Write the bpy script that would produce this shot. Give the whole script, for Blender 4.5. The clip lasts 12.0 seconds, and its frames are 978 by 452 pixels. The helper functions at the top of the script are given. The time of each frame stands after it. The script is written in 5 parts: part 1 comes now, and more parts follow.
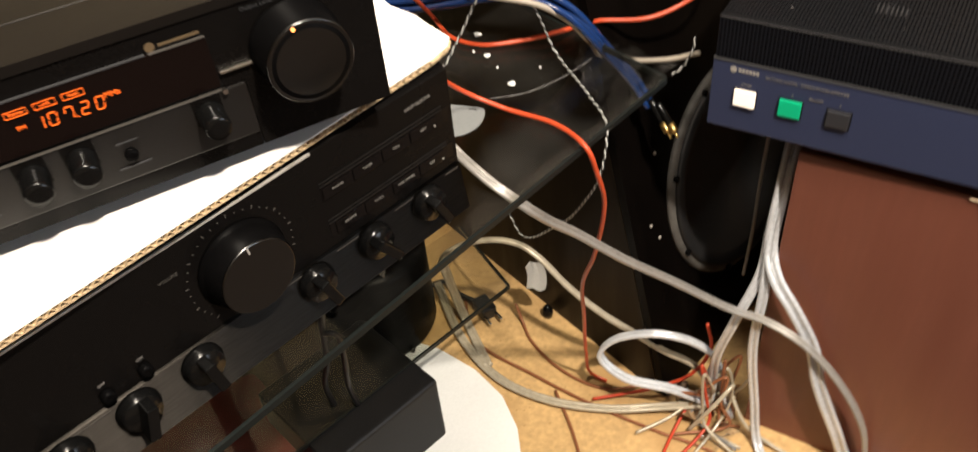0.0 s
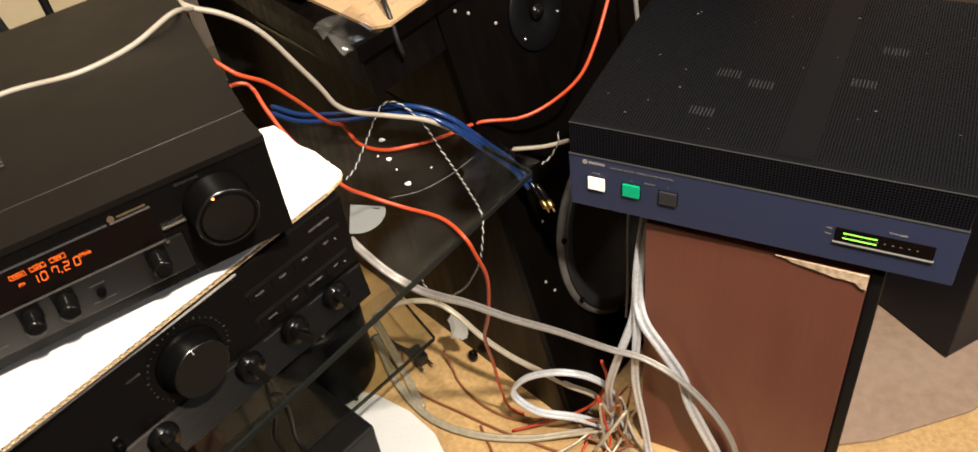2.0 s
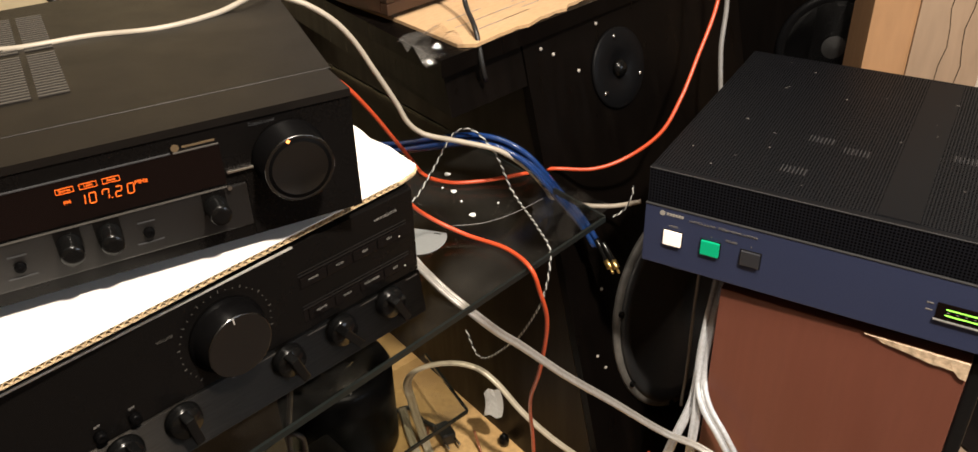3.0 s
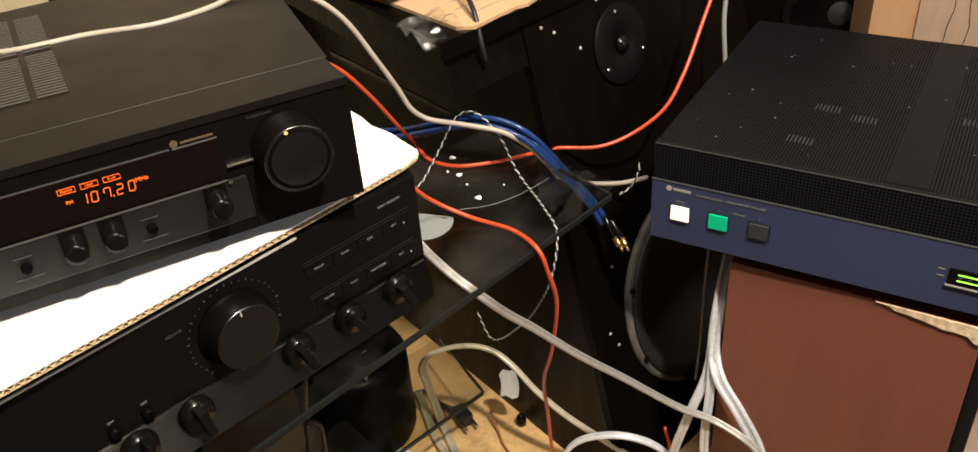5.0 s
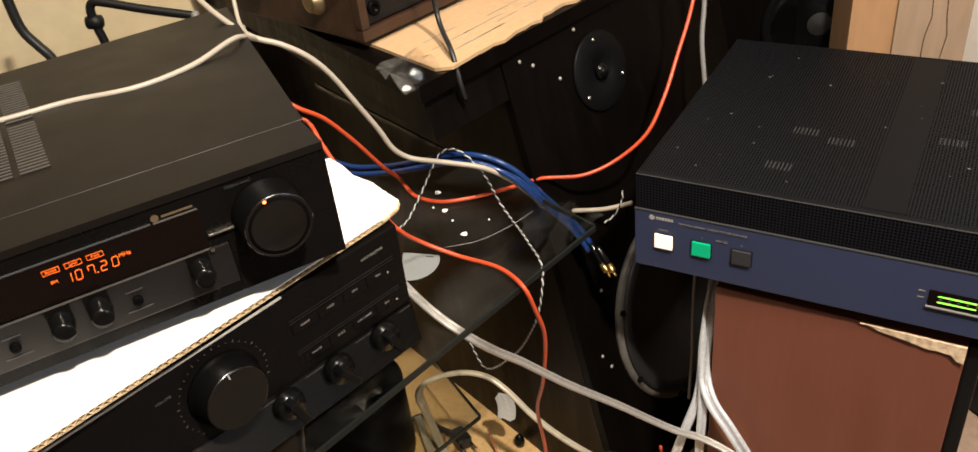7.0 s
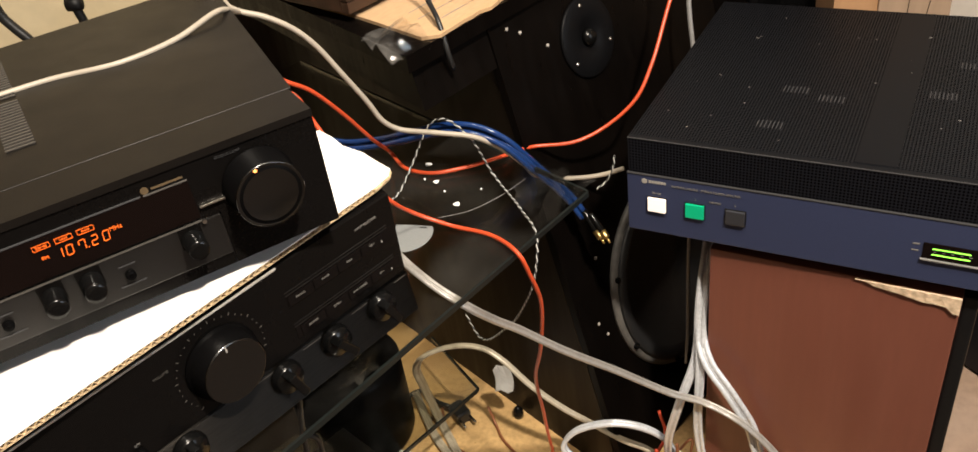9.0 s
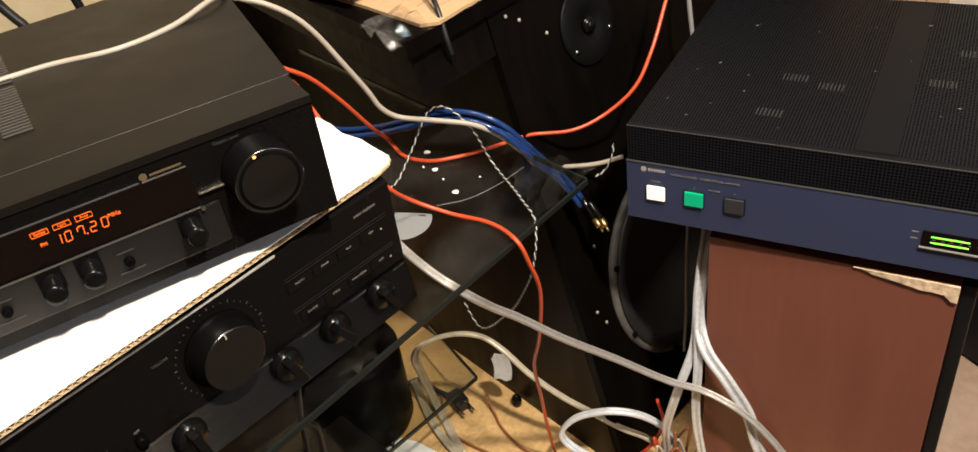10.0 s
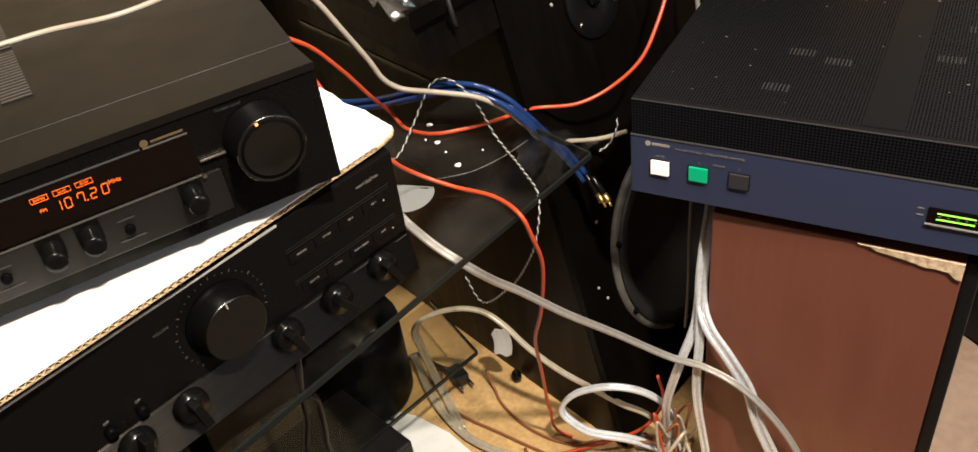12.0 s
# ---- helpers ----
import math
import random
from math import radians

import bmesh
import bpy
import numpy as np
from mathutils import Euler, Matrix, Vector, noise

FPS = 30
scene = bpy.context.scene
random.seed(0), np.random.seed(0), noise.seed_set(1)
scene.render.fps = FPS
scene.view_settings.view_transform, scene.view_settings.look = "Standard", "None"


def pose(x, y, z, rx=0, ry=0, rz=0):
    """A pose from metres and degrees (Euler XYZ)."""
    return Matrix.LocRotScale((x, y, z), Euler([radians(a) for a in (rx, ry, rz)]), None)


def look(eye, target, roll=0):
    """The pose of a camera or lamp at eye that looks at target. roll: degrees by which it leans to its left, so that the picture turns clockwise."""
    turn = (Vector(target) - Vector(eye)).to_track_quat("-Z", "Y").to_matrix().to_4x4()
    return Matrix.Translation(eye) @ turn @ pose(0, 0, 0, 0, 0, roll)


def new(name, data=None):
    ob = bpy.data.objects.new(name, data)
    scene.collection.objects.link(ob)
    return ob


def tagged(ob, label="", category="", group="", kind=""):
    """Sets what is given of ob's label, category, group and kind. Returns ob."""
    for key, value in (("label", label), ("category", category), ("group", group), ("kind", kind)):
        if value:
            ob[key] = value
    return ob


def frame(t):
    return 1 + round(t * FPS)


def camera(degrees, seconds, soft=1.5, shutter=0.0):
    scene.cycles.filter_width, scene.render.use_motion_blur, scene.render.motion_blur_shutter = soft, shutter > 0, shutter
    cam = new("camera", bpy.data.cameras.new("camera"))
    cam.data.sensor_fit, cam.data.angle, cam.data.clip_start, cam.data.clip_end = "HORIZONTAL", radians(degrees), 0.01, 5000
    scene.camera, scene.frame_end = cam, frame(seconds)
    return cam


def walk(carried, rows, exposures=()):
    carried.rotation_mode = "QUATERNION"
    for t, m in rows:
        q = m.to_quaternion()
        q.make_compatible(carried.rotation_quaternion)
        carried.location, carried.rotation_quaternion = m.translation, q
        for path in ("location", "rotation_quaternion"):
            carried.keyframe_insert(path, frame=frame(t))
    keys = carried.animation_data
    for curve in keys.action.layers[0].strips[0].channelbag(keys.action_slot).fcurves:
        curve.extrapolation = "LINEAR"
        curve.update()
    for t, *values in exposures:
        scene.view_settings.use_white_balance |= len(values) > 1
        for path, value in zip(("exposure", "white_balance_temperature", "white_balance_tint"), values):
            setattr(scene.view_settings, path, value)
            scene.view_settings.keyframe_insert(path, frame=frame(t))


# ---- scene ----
cam = camera(58.5, 12.0, shutter=0.5)
PATH = [
    (0, (0.077, 0.025, 1.115), (-0.021, 1.493, -0.24), -6.1),
    (0.5, (0.118, -0.021, 1.186), (-0.021, 1.505, -0.098), -0.2),
    (0.6, (0.132, -0.019, 1.203), (-0.02, 1.514, -0.072), -0.5),
    (1, (0.163, -0.059, 1.279), (0.032, 1.472, -0.001), -0.6),
    (1.5, (0.155, -0.084, 1.29), (0.119, 1.42, -0.028), -8.7),
    (2, (0.168, -0.084, 1.283), (0.145, 1.417, -0.038), -7.9),
    (2.5, (0.142, -0.09, 1.23), (0.116, 1.571, 0.116), -1.3),
    (3, (0.108, -0.1, 1.149), (0.06, 1.597, 0.091), -1.7),
    (3.2, (0.108, -0.1, 1.149), (0.063, 1.594, 0.0765), -1.7),
    (5, (0.118, -0.098, 1.15), (0.033, 1.574, 0.056), -4.6),
    (5.5, (0.117, -0.098, 1.151), (0.023, 1.566, 0.046), -4.8),
    (6, (0.114, -0.097, 1.152), (0.017, 1.562, 0.04), -4.8),
    (6.5, (0.122, -0.091, 1.176), (0.033, 1.575, 0.073), -4.9),
    (7, (0.138, -0.084, 1.191), (0.052, 1.585, 0.092), -7.0),
    (9, (0.133, -0.088, 1.177), (0.065, 1.557, 0.041), -8.6),
    (9.5, (0.131, -0.089, 1.175), (0.064, 1.548, 0.028), -8.6),
    (10, (0.131, -0.088, 1.175), (0.066, 1.543, 0.019), -8.5),
    (10.5, (0.132, -0.089, 1.175), (0.065, 1.534, 0.009), -8.5),
    (11, (0.132, -0.09, 1.173), (0.063, 1.529, 0.0), -8.4),
    (11.5, (0.131, -0.088, 1.172), (0.058, 1.521, -0.014), -8.2),
    (12, (0.126, -0.086, 1.167), (0.058, 1.516, -0.028), -8.1),
]
walk(cam, [(t, look(eye, target, roll)) for t, eye, target, roll in PATH])

# ---- world, lamps ----
world = bpy.data.worlds.new("room_dark")
world.use_nodes = True
world.node_tree.nodes["Background"].inputs[0].default_value = (0.55, 0.7, 1.0, 1)
world.node_tree.nodes["Background"].inputs[1].default_value = 0.3
scene.world = world
scene.view_settings.exposure = 0.17


def lamp(name, place, aim, power, size, colour):
    data = bpy.data.lights.new(name, "AREA")
    data.shape, data.size, data.energy, data.color = "DISK", size, power, colour
    ob = new(name, data)
    ob.matrix_world = look(place, aim)
    return ob


lamp("ceiling_lamp_light", (0.03, 0.37, 2.30), (0.03, 0.37, 0), 22, 0.30, (1.0, 0.885, 0.745))
lamp("second_lamp_light", (0.62, -0.28, 2.30), (0.62, -0.28, 0), 80, 0.11, (1.0, 0.885, 0.745))
# cool light from the right, taken from bluish glints; its window is unseen
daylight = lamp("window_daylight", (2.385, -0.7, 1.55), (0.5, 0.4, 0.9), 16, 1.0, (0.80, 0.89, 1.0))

FLOOR = 0.09


# ---- materials ----
def shader(name, base, rough=0.5, metal=0.0, grain=0.0, grain_scale=300.0, stain=None, stain_scale=6.0, stain_low=0.5, stain_high=0.7, bump=0.0, bump_scale=400.0, spec=0.5, specks=None, speck_scale=90.0, speck_size=0.06, coat=0.0, emit=None, emit_power=0.0, rough_var=0.0, stretch=(1, 1, 1), anis=0.0):
    m = bpy.data.materials.new(name)
    m.use_nodes = True
    nt = m.node_tree
    n, link = nt.nodes, nt.links.new
    b = n["Principled BSDF"]
    b.inputs["Base Color"].default_value = (*base, 1)
    b.inputs["Roughness"].default_value = rough
    b.inputs["Metallic"].default_value = metal
    b.inputs["Specular IOR Level"].default_value = spec
    b.inputs["Coat Weight"].default_value = coat
    b.inputs["Anisotropic"].default_value = anis
    if anis:
        tg = n.new("ShaderNodeTangent")
        tg.direction_type, tg.axis = "RADIAL", "X"
        link(tg.outputs[0], b.inputs["Tangent"])
    co = n.new("ShaderNodeTexCoord")
    mp = n.new("ShaderNodeMapping")
    mp.inputs["Scale"].default_value = stretch
    link(co.outputs["Object"], mp.inputs["Vector"])
    colour = None

    def noise_tex(scale, detail=4.0):
        t = n.new("ShaderNodeTexNoise")
        t.inputs["Scale"].default_value = scale
        t.inputs["Detail"].default_value = detail
        link(mp.outputs["Vector"], t.inputs["Vector"])
        return t

    def ramp(src, lo, hi):
        r = n.new("ShaderNodeMapRange")
        r.inputs["From Min"].default_value = lo
        r.inputs["From Max"].default_value = hi
        link(src, r.inputs["Value"])
        return r.outputs["Result"]

    def blend(fac, a, c):
        x = n.new("ShaderNodeMix")
        x.data_type = "RGBA"
        link(fac, x.inputs["Factor"])
        if isinstance(a, tuple):
            x.inputs["A"].default_value = (*a, 1)
        else:
            link(a, x.inputs["A"])
        x.inputs["B"].default_value = (*c, 1)
        return x.outputs["Result"]

    colour = base
    if grain:
        f = ramp(noise_tex(grain_scale).outputs["Fac"], 0.3, 0.7)
        colour = blend(f, tuple(c * (1 - grain) for c in base), tuple(min(1, c * (1 + grain)) for c in base))
    if stain:
        colour = blend(ramp(noise_tex(stain_scale, 6).outputs["Fac"], stain_low, stain_high), colour, stain)
    if specks:
        v = n.new("ShaderNodeTexVoronoi")
        v.inputs["Scale"].default_value = speck_scale
        link(co.outputs["Object"], v.inputs["Vector"])
        colour = blend(ramp(v.outputs["Distance"], speck_size, speck_size * 0.6), colour, specks)
    if not isinstance(colour, tuple):
        link(colour, b.inputs["Base Color"])
    if rough_var:
        f = ramp(noise_tex(stain_scale * 2.3, 5).outputs["Fac"], 0.3, 0.7)
        r = n.new("ShaderNodeMapRange")
        r.inputs["To Min"].default_value = max(0.02, rough - rough_var)
        r.inputs["To Max"].default_value = min(1.0, rough + rough_var)
        link(f, r.inputs["Value"])
        link(r.outputs["Result"], b.inputs["Roughness"])
    if bump:
        bp = n.new("ShaderNodeBump")
        bp.inputs["Strength"].default_value = bump
        bp.inputs["Distance"].default_value = 0.002
        link(noise_tex(bump_scale).outputs["Fac"], bp.inputs["Height"])
        link(bp.outputs["Normal"], b.inputs["Normal"])
    if emit:
        b.inputs["Emission Color"].default_value = (*emit, 1)
        b.inputs["Emission Strength"].default_value = emit_power
    return m


def perforated(name, base, hole, pitch, radius, rough, axes):
    """Sheet metal with a square grid of punched holes, in the plane of the two axes named."""
    m = shader(name, base, rough, 0.0, grain=0.15, stain=tuple(c * 1.5 for c in base), stain_scale=5)
    nt = m.node_tree
    n, link = nt.nodes, nt.links.new
    b = n["Principled BSDF"]
    co = n.new("ShaderNodeTexCoord")
    sep = n.new("ShaderNodeSeparateXYZ")
    link(co.outputs["Object"], sep.inputs[0])
    sq = []
    for ax in axes:
        a = n.new("ShaderNodeMath")
        a.operation = "PINGPONG"
        a.inputs[1].default_value = pitch / 2
        link(sep.outputs[ax], a.inputs[0])
        p = n.new("ShaderNodeMath")
        p.operation = "POWER"
        p.inputs[1].default_value = 2
        link(a.outputs[0], p.inputs[0])
        sq.append(p.outputs[0])
    add = n.new("ShaderNodeMath")
    add.operation = "ADD"
    link(sq[0], add.inputs[0])
    link(sq[1], add.inputs[1])
    r = n.new("ShaderNodeMapRange")
    r.inputs["From Min"].default_value = radius ** 2
    r.inputs["From Max"].default_value = (radius * 1.25) ** 2
    link(add.outputs[0], r.inputs["Value"])
    x = n.new("ShaderNodeMix")
    x.data_type = "RGBA"
    x.inputs["A"].default_value = (*hole, 1)
    x.inputs["B"].default_value = (*base, 1)
    link(r.outputs["Result"], x.inputs["Factor"])
    link(x.outputs["Result"], b.inputs["Base Color"])
    sp = n.new("ShaderNodeMath")
    sp.operation = "MULTIPLY"
    sp.inputs[1].default_value = 0.16
    link(r.outputs["Result"], sp.inputs[0])
    link(sp.outputs[0], b.inputs["Specular IOR Level"])
    bp = n.new("ShaderNodeBump")
    bp.inputs["Strength"].default_value = 0.12
    bp.inputs["Distance"].default_value = 0.001
    link(r.outputs["Result"], bp.inputs["Height"])
    link(bp.outputs["Normal"], b.inputs["Normal"])
    return m


def glass(name, tint, gloss_tint=(1, 1, 1), dust=0.0):
    m = bpy.data.materials.new(name)
    m.use_nodes = True
    nt = m.node_tree
    n, link = nt.nodes, nt.links.new
    n.remove(n["Principled BSDF"])
    tr = n.new("ShaderNodeBsdfTransparent")
    tr.inputs[0].default_value = (*tint, 1)
    gl = n.new("ShaderNodeBsdfGlossy")
    gl.inputs[0].default_value = (*gloss_tint, 1)
    gl.inputs["Roughness"].default_value = 0.03
    lw = n.new("ShaderNodeLayerWeight")
    lw.inputs["Blend"].default_value = 0.5
    pw = n.new("ShaderNodeMath")
    pw.operation = "POWER"
    pw.inputs[1].default_value = 5
    link(lw.outputs["Facing"], pw.inputs[0])
    fr = n.new("ShaderNodeMath")
    fr.operation = "MULTIPLY_ADD"
    fr.inputs[1].default_value = 0.96
    fr.inputs[2].default_value = 0.022
    link(pw.outputs[0], fr.inputs[0])
    mix = n.new("ShaderNodeMixShader")
    link(fr.outputs[0], mix.inputs[0])
    link(tr.outputs[0], mix.inputs[1])
    link(gl.outputs[0], mix.inputs[2])
    last = mix.outputs[0]
    if dust:
        df = n.new("ShaderNodeBsdfDiffuse")
        df.inputs[0].default_value = (0.5, 0.48, 0.45, 1)
        co = n.new("ShaderNodeTexCoord")
        nz = n.new("ShaderNodeTexNoise")
        nz.inputs["Scale"].default_value = 7
        nz.inputs["Detail"].default_value = 8
        link(co.outputs["Object"], nz.inputs["Vector"])
        r = n.new("ShaderNodeMapRange")
        r.inputs["From Min"].default_value = 0.45
        r.inputs["From Max"].default_value = 0.8
        r.inputs["To Max"].default_value = dust
        link(nz.outputs["Fac"], r.inputs["Value"])
        m2 = n.new("ShaderNodeMixShader")
        link(r.outputs[0], m2.inputs[0])
        link(last, m2.inputs[1])
        link(df.outputs[0], m2.inputs[2])
        last = m2.outputs[0]
    link(last, n["Material Output"].inputs[0])
    return m


def glow(name, colour, power):
    return shader(name, tuple(c * 0.3 for c in colour), 0.4, emit=colour, emit_power=power)


COVER = shader("satin_black_cover", (0.0050, 0.0039, 0.0032), 0.40, grain=0.12, grain_scale=900, stain=(0.0070, 0.0055, 0.0045), stain_scale=9, bump=0.08, bump_scale=1500, rough_var=0.04, spec=0.22)
KEY = shader("gloss_black_key", (0.0045, 0.0036, 0.0034), 0.16, spec=0.16, rough_var=0.04)
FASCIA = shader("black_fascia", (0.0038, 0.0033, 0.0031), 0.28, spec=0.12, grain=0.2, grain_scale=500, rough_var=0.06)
FASCIA_LOW = shader("grey_black_fascia", (0.011, 0.0098, 0.0092), 0.42, metal=0.3, grain=0.15, grain_scale=700, rough_var=0.05)
BRUSHED = shader("brushed_black_metal", (0.020, 0.018, 0.016), 0.42, metal=1.0, grain=0.3, grain_scale=60, stretch=(1, 1, 40), bump=0.1, bump_scale=60, anis=1.0)
WINDOW = shader("dark_display_glass", (0.0050, 0.0028, 0.0024), 0.14, spec=0.15)
KNOB = shader("black_knob", (0.0022, 0.0021, 0.0022), 0.34, grain=0.1, rough_var=0.06, spec=0.035)
KNOB_SHINE = shader("polished_black_knob", (0.003, 0.003, 0.003), 0.20, spec=0.25)
EDGE = shader("bare_metal_edge", (0.55, 0.52, 0.48), 0.28, metal=1.0, grain=0.15, grain_scale=200)
# pale metal that paints the highlight on the integrated amplifier's edge
EDGE_GLINT = shader("edge_glint", (0.62, 0.60, 0.56), 0.40, metal=0.55, grain=0.2, grain_scale=90)
RIM = shader("dark_turned_rim", (0.09, 0.09, 0.09), 0.24, metal=1.0)
INK = shader("grey_print", (0.32, 0.30, 0.27), 0.6)
INK_DIM = shader("dim_print", (0.16, 0.15, 0.14), 0.6)
FIN = shader("dim_fin", (0.032, 0.032, 0.034), 0.5)
SLAT = shader("vent_slat", (0.055, 0.050, 0.045), 0.4)
PLAIN = shader("plain_black_sheet", (0.0040, 0.0043, 0.0054), 0.42, spec=0.10)
DARK_BODY = shader("blue_black_sheet", (0.010, 0.010, 0.013), 0.45, spec=0.2, grain=0.2)
INK_GOLD = shader("gold_print", (0.10, 0.068, 0.036), 0.45)
AMBER = glow("amber_display", (1.0, 0.15, 0.015), 1.45)
AMBER_LED = glow("amber_pointer", (1.0, 0.28, 0.07), 4.0)
GREEN_LED = glow("green_meter", (0.32, 1.0, 0.08), 2.2)
NAVY = shader("blue_black_panel", (0.034, 0.043, 0.092), 0.36, metal=0.15, spec=0.3, grain=0.1, grain_scale=800, rough_var=0.05)
MESH_TOP = perforated("perforated_top", (0.0042, 0.0046, 0.0062), (0.002, 0.002, 0.0022), 0.0034, 0.0010, 0.45, (0, 1))
MESH_FRONT = perforated("perforated_front", (0.0058, 0.0062, 0.0088), (0.0025, 0.0025, 0.003), 0.0036, 0.0011, 0.4, (0, 2))
BLACK = shader("matt_black_metal", (0.005, 0.005, 0.0055), 0.5, grain=0.2, spec=0.25)
WHITE_KEY = shader("white_key", (0.85, 0.78, 0.70), 0.35, emit=(1.0, 0.86, 0.72), emit_power=0.55)
GREEN_KEY = shader("green_key", (0.0, 0.30, 0.14), 0.3, emit=(0.0, 0.7, 0.32), emit_power=0.18)
GREY_KEY = shader("grey_key", (0.026, 0.027, 0.032), 0.4)
BROWN = shader("brown_laminate", (0.162, 0.054, 0.035), 0.40, grain=0.05, grain_scale=22, stretch=(6, 6, 0.7), stain=(0.148, 0.048, 0.031), stain_scale=3, bump=0.05, bump_scale=240, specks=(0.25, 0.12, 0.08), speck_scale=16, speck_size=0.022, rough_var=0.07)
TORN = shader("torn_pale_chipboard", (0.62, 0.47, 0.32), 0.9, grain=0.3, grain_scale=120, bump=0.6, bump_scale=200)
CAB = shader("black_stained_cabinet", (0.0024, 0.0018, 0.0015), 0.36, grain=0.15, grain_scale=14, stretch=(5, 5, 0.6), stain=(0.0036, 0.0026, 0.0021), stain_scale=5, specks=(0.10, 0.09, 0.08), speck_scale=13, speck_size=0.020, rough_var=0.1, bump=0.04, spec=0.06)
CAB_SIDE = shader("dark_brown_cabinet_side", (0.0044, 0.0024, 0.0016), 0.42, spec=0.14, grain=0.12, grain_scale=10, stretch=(4, 4, 0.6), stain=(0.0065, 0.0036, 0.0025), stain_scale=5, rough_var=0.1)
CONE = shader("paper_cone", (0.0085, 0.0085, 0.009), 0.60, grain=0.25, grain_scale=200)
RUBBER = shader("dusty_rubber_surround", (0.075, 0.071, 0.066), 0.62, grain=0.3, grain_scale=60, stain=(0.10, 0.095, 0.085), stain_scale=30, stain_low=0.55, stain_high=0.75)
PLATE = shader("tweeter_plate", (0.0036, 0.0036, 0.004), 0.42, grain=0.2, spec=0.07)
SCREW = shader("bright_screw", (0.65, 0.63, 0.60), 0.25, metal=1.0)
GLASS = glass("smoked_glass", (0.90, 0.90, 0.87), dust=0.03)
CLEAR = glass("clear_plastic", (0.90, 0.90, 0.90), dust=0.35)
FILM = glass("dusty_film", (0.93, 0.93, 0.93), dust=0.10)
CLEAR_PANE = glass("window_glass", (0.95, 0.96, 0.97))
GLASS_EDGE = shader("glass_cut_edge", (0.007, 0.009, 0.0085), 0.35, spec=0.3)
CARD_WHITE = shader("white_card", (0.86, 0.84, 0.80), 0.75, grain=0.03, grain_scale=40)
KRAFT = shader("kraft_cardboard", (0.44, 0.29, 0.16), 0.85, grain=0.10, grain_scale=90, stretch=(1, 6, 1), stain=(0.45, 0.28, 0.14), stain_scale=5, bump=0.1, bump_scale=300)
KRAFT_EDGE = shader("corrugated_edge", (0.50, 0.37, 0.22), 0.9, grain=0.35, grain_scale=300)
BOX_TAN = shader("box_tan", (0.37, 0.205, 0.10), 0.85, grain=0.08, grain_scale=60, stretch=(1, 1, 0.2), stain=(0.31, 0.18, 0.095), stain_scale=4)
BOX_DULL = shader("box_dull", (0.30, 0.205, 0.135), 0.85, grain=0.10, grain_scale=60, stretch=(1, 1, 0.2), stain=(0.35, 0.25, 0.17), stain_scale=5)
KRAFT_OLD = shader("greyed_cardboard", (0.31, 0.215, 0.155), 0.85, grain=0.12, grain_scale=60, stain=(0.36, 0.265, 0.20), stain_scale=4)
CHIP = shader("pale_chipboard", (0.50, 0.32, 0.135), 0.75, grain=0.16, grain_scale=130, stain=(0.40, 0.24, 0.095), stain_scale=9, bump=0.12, bump_scale=260, specks=(0.30, 0.17, 0.06), speck_scale=70, speck_size=0.10)
WALL = shader("brown_wallpaper", (0.24, 0.18, 0.125), 0.85, grain=0.06, grain_scale=30)
CREAM = shader("cream_wallpaper", (0.62, 0.52, 0.34), 0.85, grain=0.06, grain_scale=30, stain=(0.50, 0.40, 0.24), stain_scale=4, bump=0.1, bump_scale=120)
WALL_WHITE = shader("white_plaster", (0.74, 0.68, 0.60), 0.85, grain=0.04, grain_scale=40, bump=0.08)
CEIL = shader("ceiling_paint", (0.78, 0.75, 0.70), 0.9, grain=0.03)
CARPET = shader("brown_room_floor", (0.05, 0.034, 0.024), 0.8, grain=0.2, grain_scale=50)
PAPER = shader("white_paper", (0.72, 0.73, 0.72), 0.8, grain=0.03)
GREY_WIRE = shader("grey_beige_cable", (0.33, 0.29, 0.235), 0.45, grain=0.08, grain_scale=60)
BLUE_WIRE = shader("blue_cable", (0.008, 0.030, 0.12), 0.22, grain=0.1)
ORANGE_WIRE = shader("orange_cable", (0.484, 0.061, 0.019), 0.35, grain=0.08, grain_scale=80)
SILVER_WIRE = shader("clear_speaker_cable", (0.56, 0.58, 0.61), 0.22, metal=0.2, grain=0.12, grain_scale=250, coat=0.6)
DULL_WIRE = shader("yellowed_speaker_cable", (0.42, 0.37, 0.28), 0.35, metal=0.2, grain=0.12, grain_scale=120, coat=0.4)
FLAT_WIRE = shader("dull_flat_cable", (0.27, 0.255, 0.235), 0.30, metal=0.2, grain=0.12, grain_scale=160, coat=0.4)
COPPER_WIRE = shader("brown_copper_wire", (0.26, 0.10, 0.045), 0.35, metal=0.2)
RED_WIRE = shader("red_wire", (0.45, 0.05, 0.02), 0.35)
BLACK_WIRE = shader("black_cable", (0.012, 0.012, 0.012), 0.4)
BRAID = shader("pale_wire_strand", (0.42, 0.42, 0.40), 0.5)
BRASS = shader("brass", (0.42, 0.33, 0.20), 0.42, metal=1.0)
GOLD = shader("gold_plug", (0.62, 0.43, 0.16), 0.3, metal=1.0)
ROSEWOOD = shader("rosewood_cabinet", (0.034, 0.015, 0.008), 0.4, grain=0.4, grain_scale=10, stretch=(1, 6, 6))
MAROON = shader("maroon_cloth", (0.15, 0.030, 0.030), 0.8, grain=0.2, grain_scale=40)
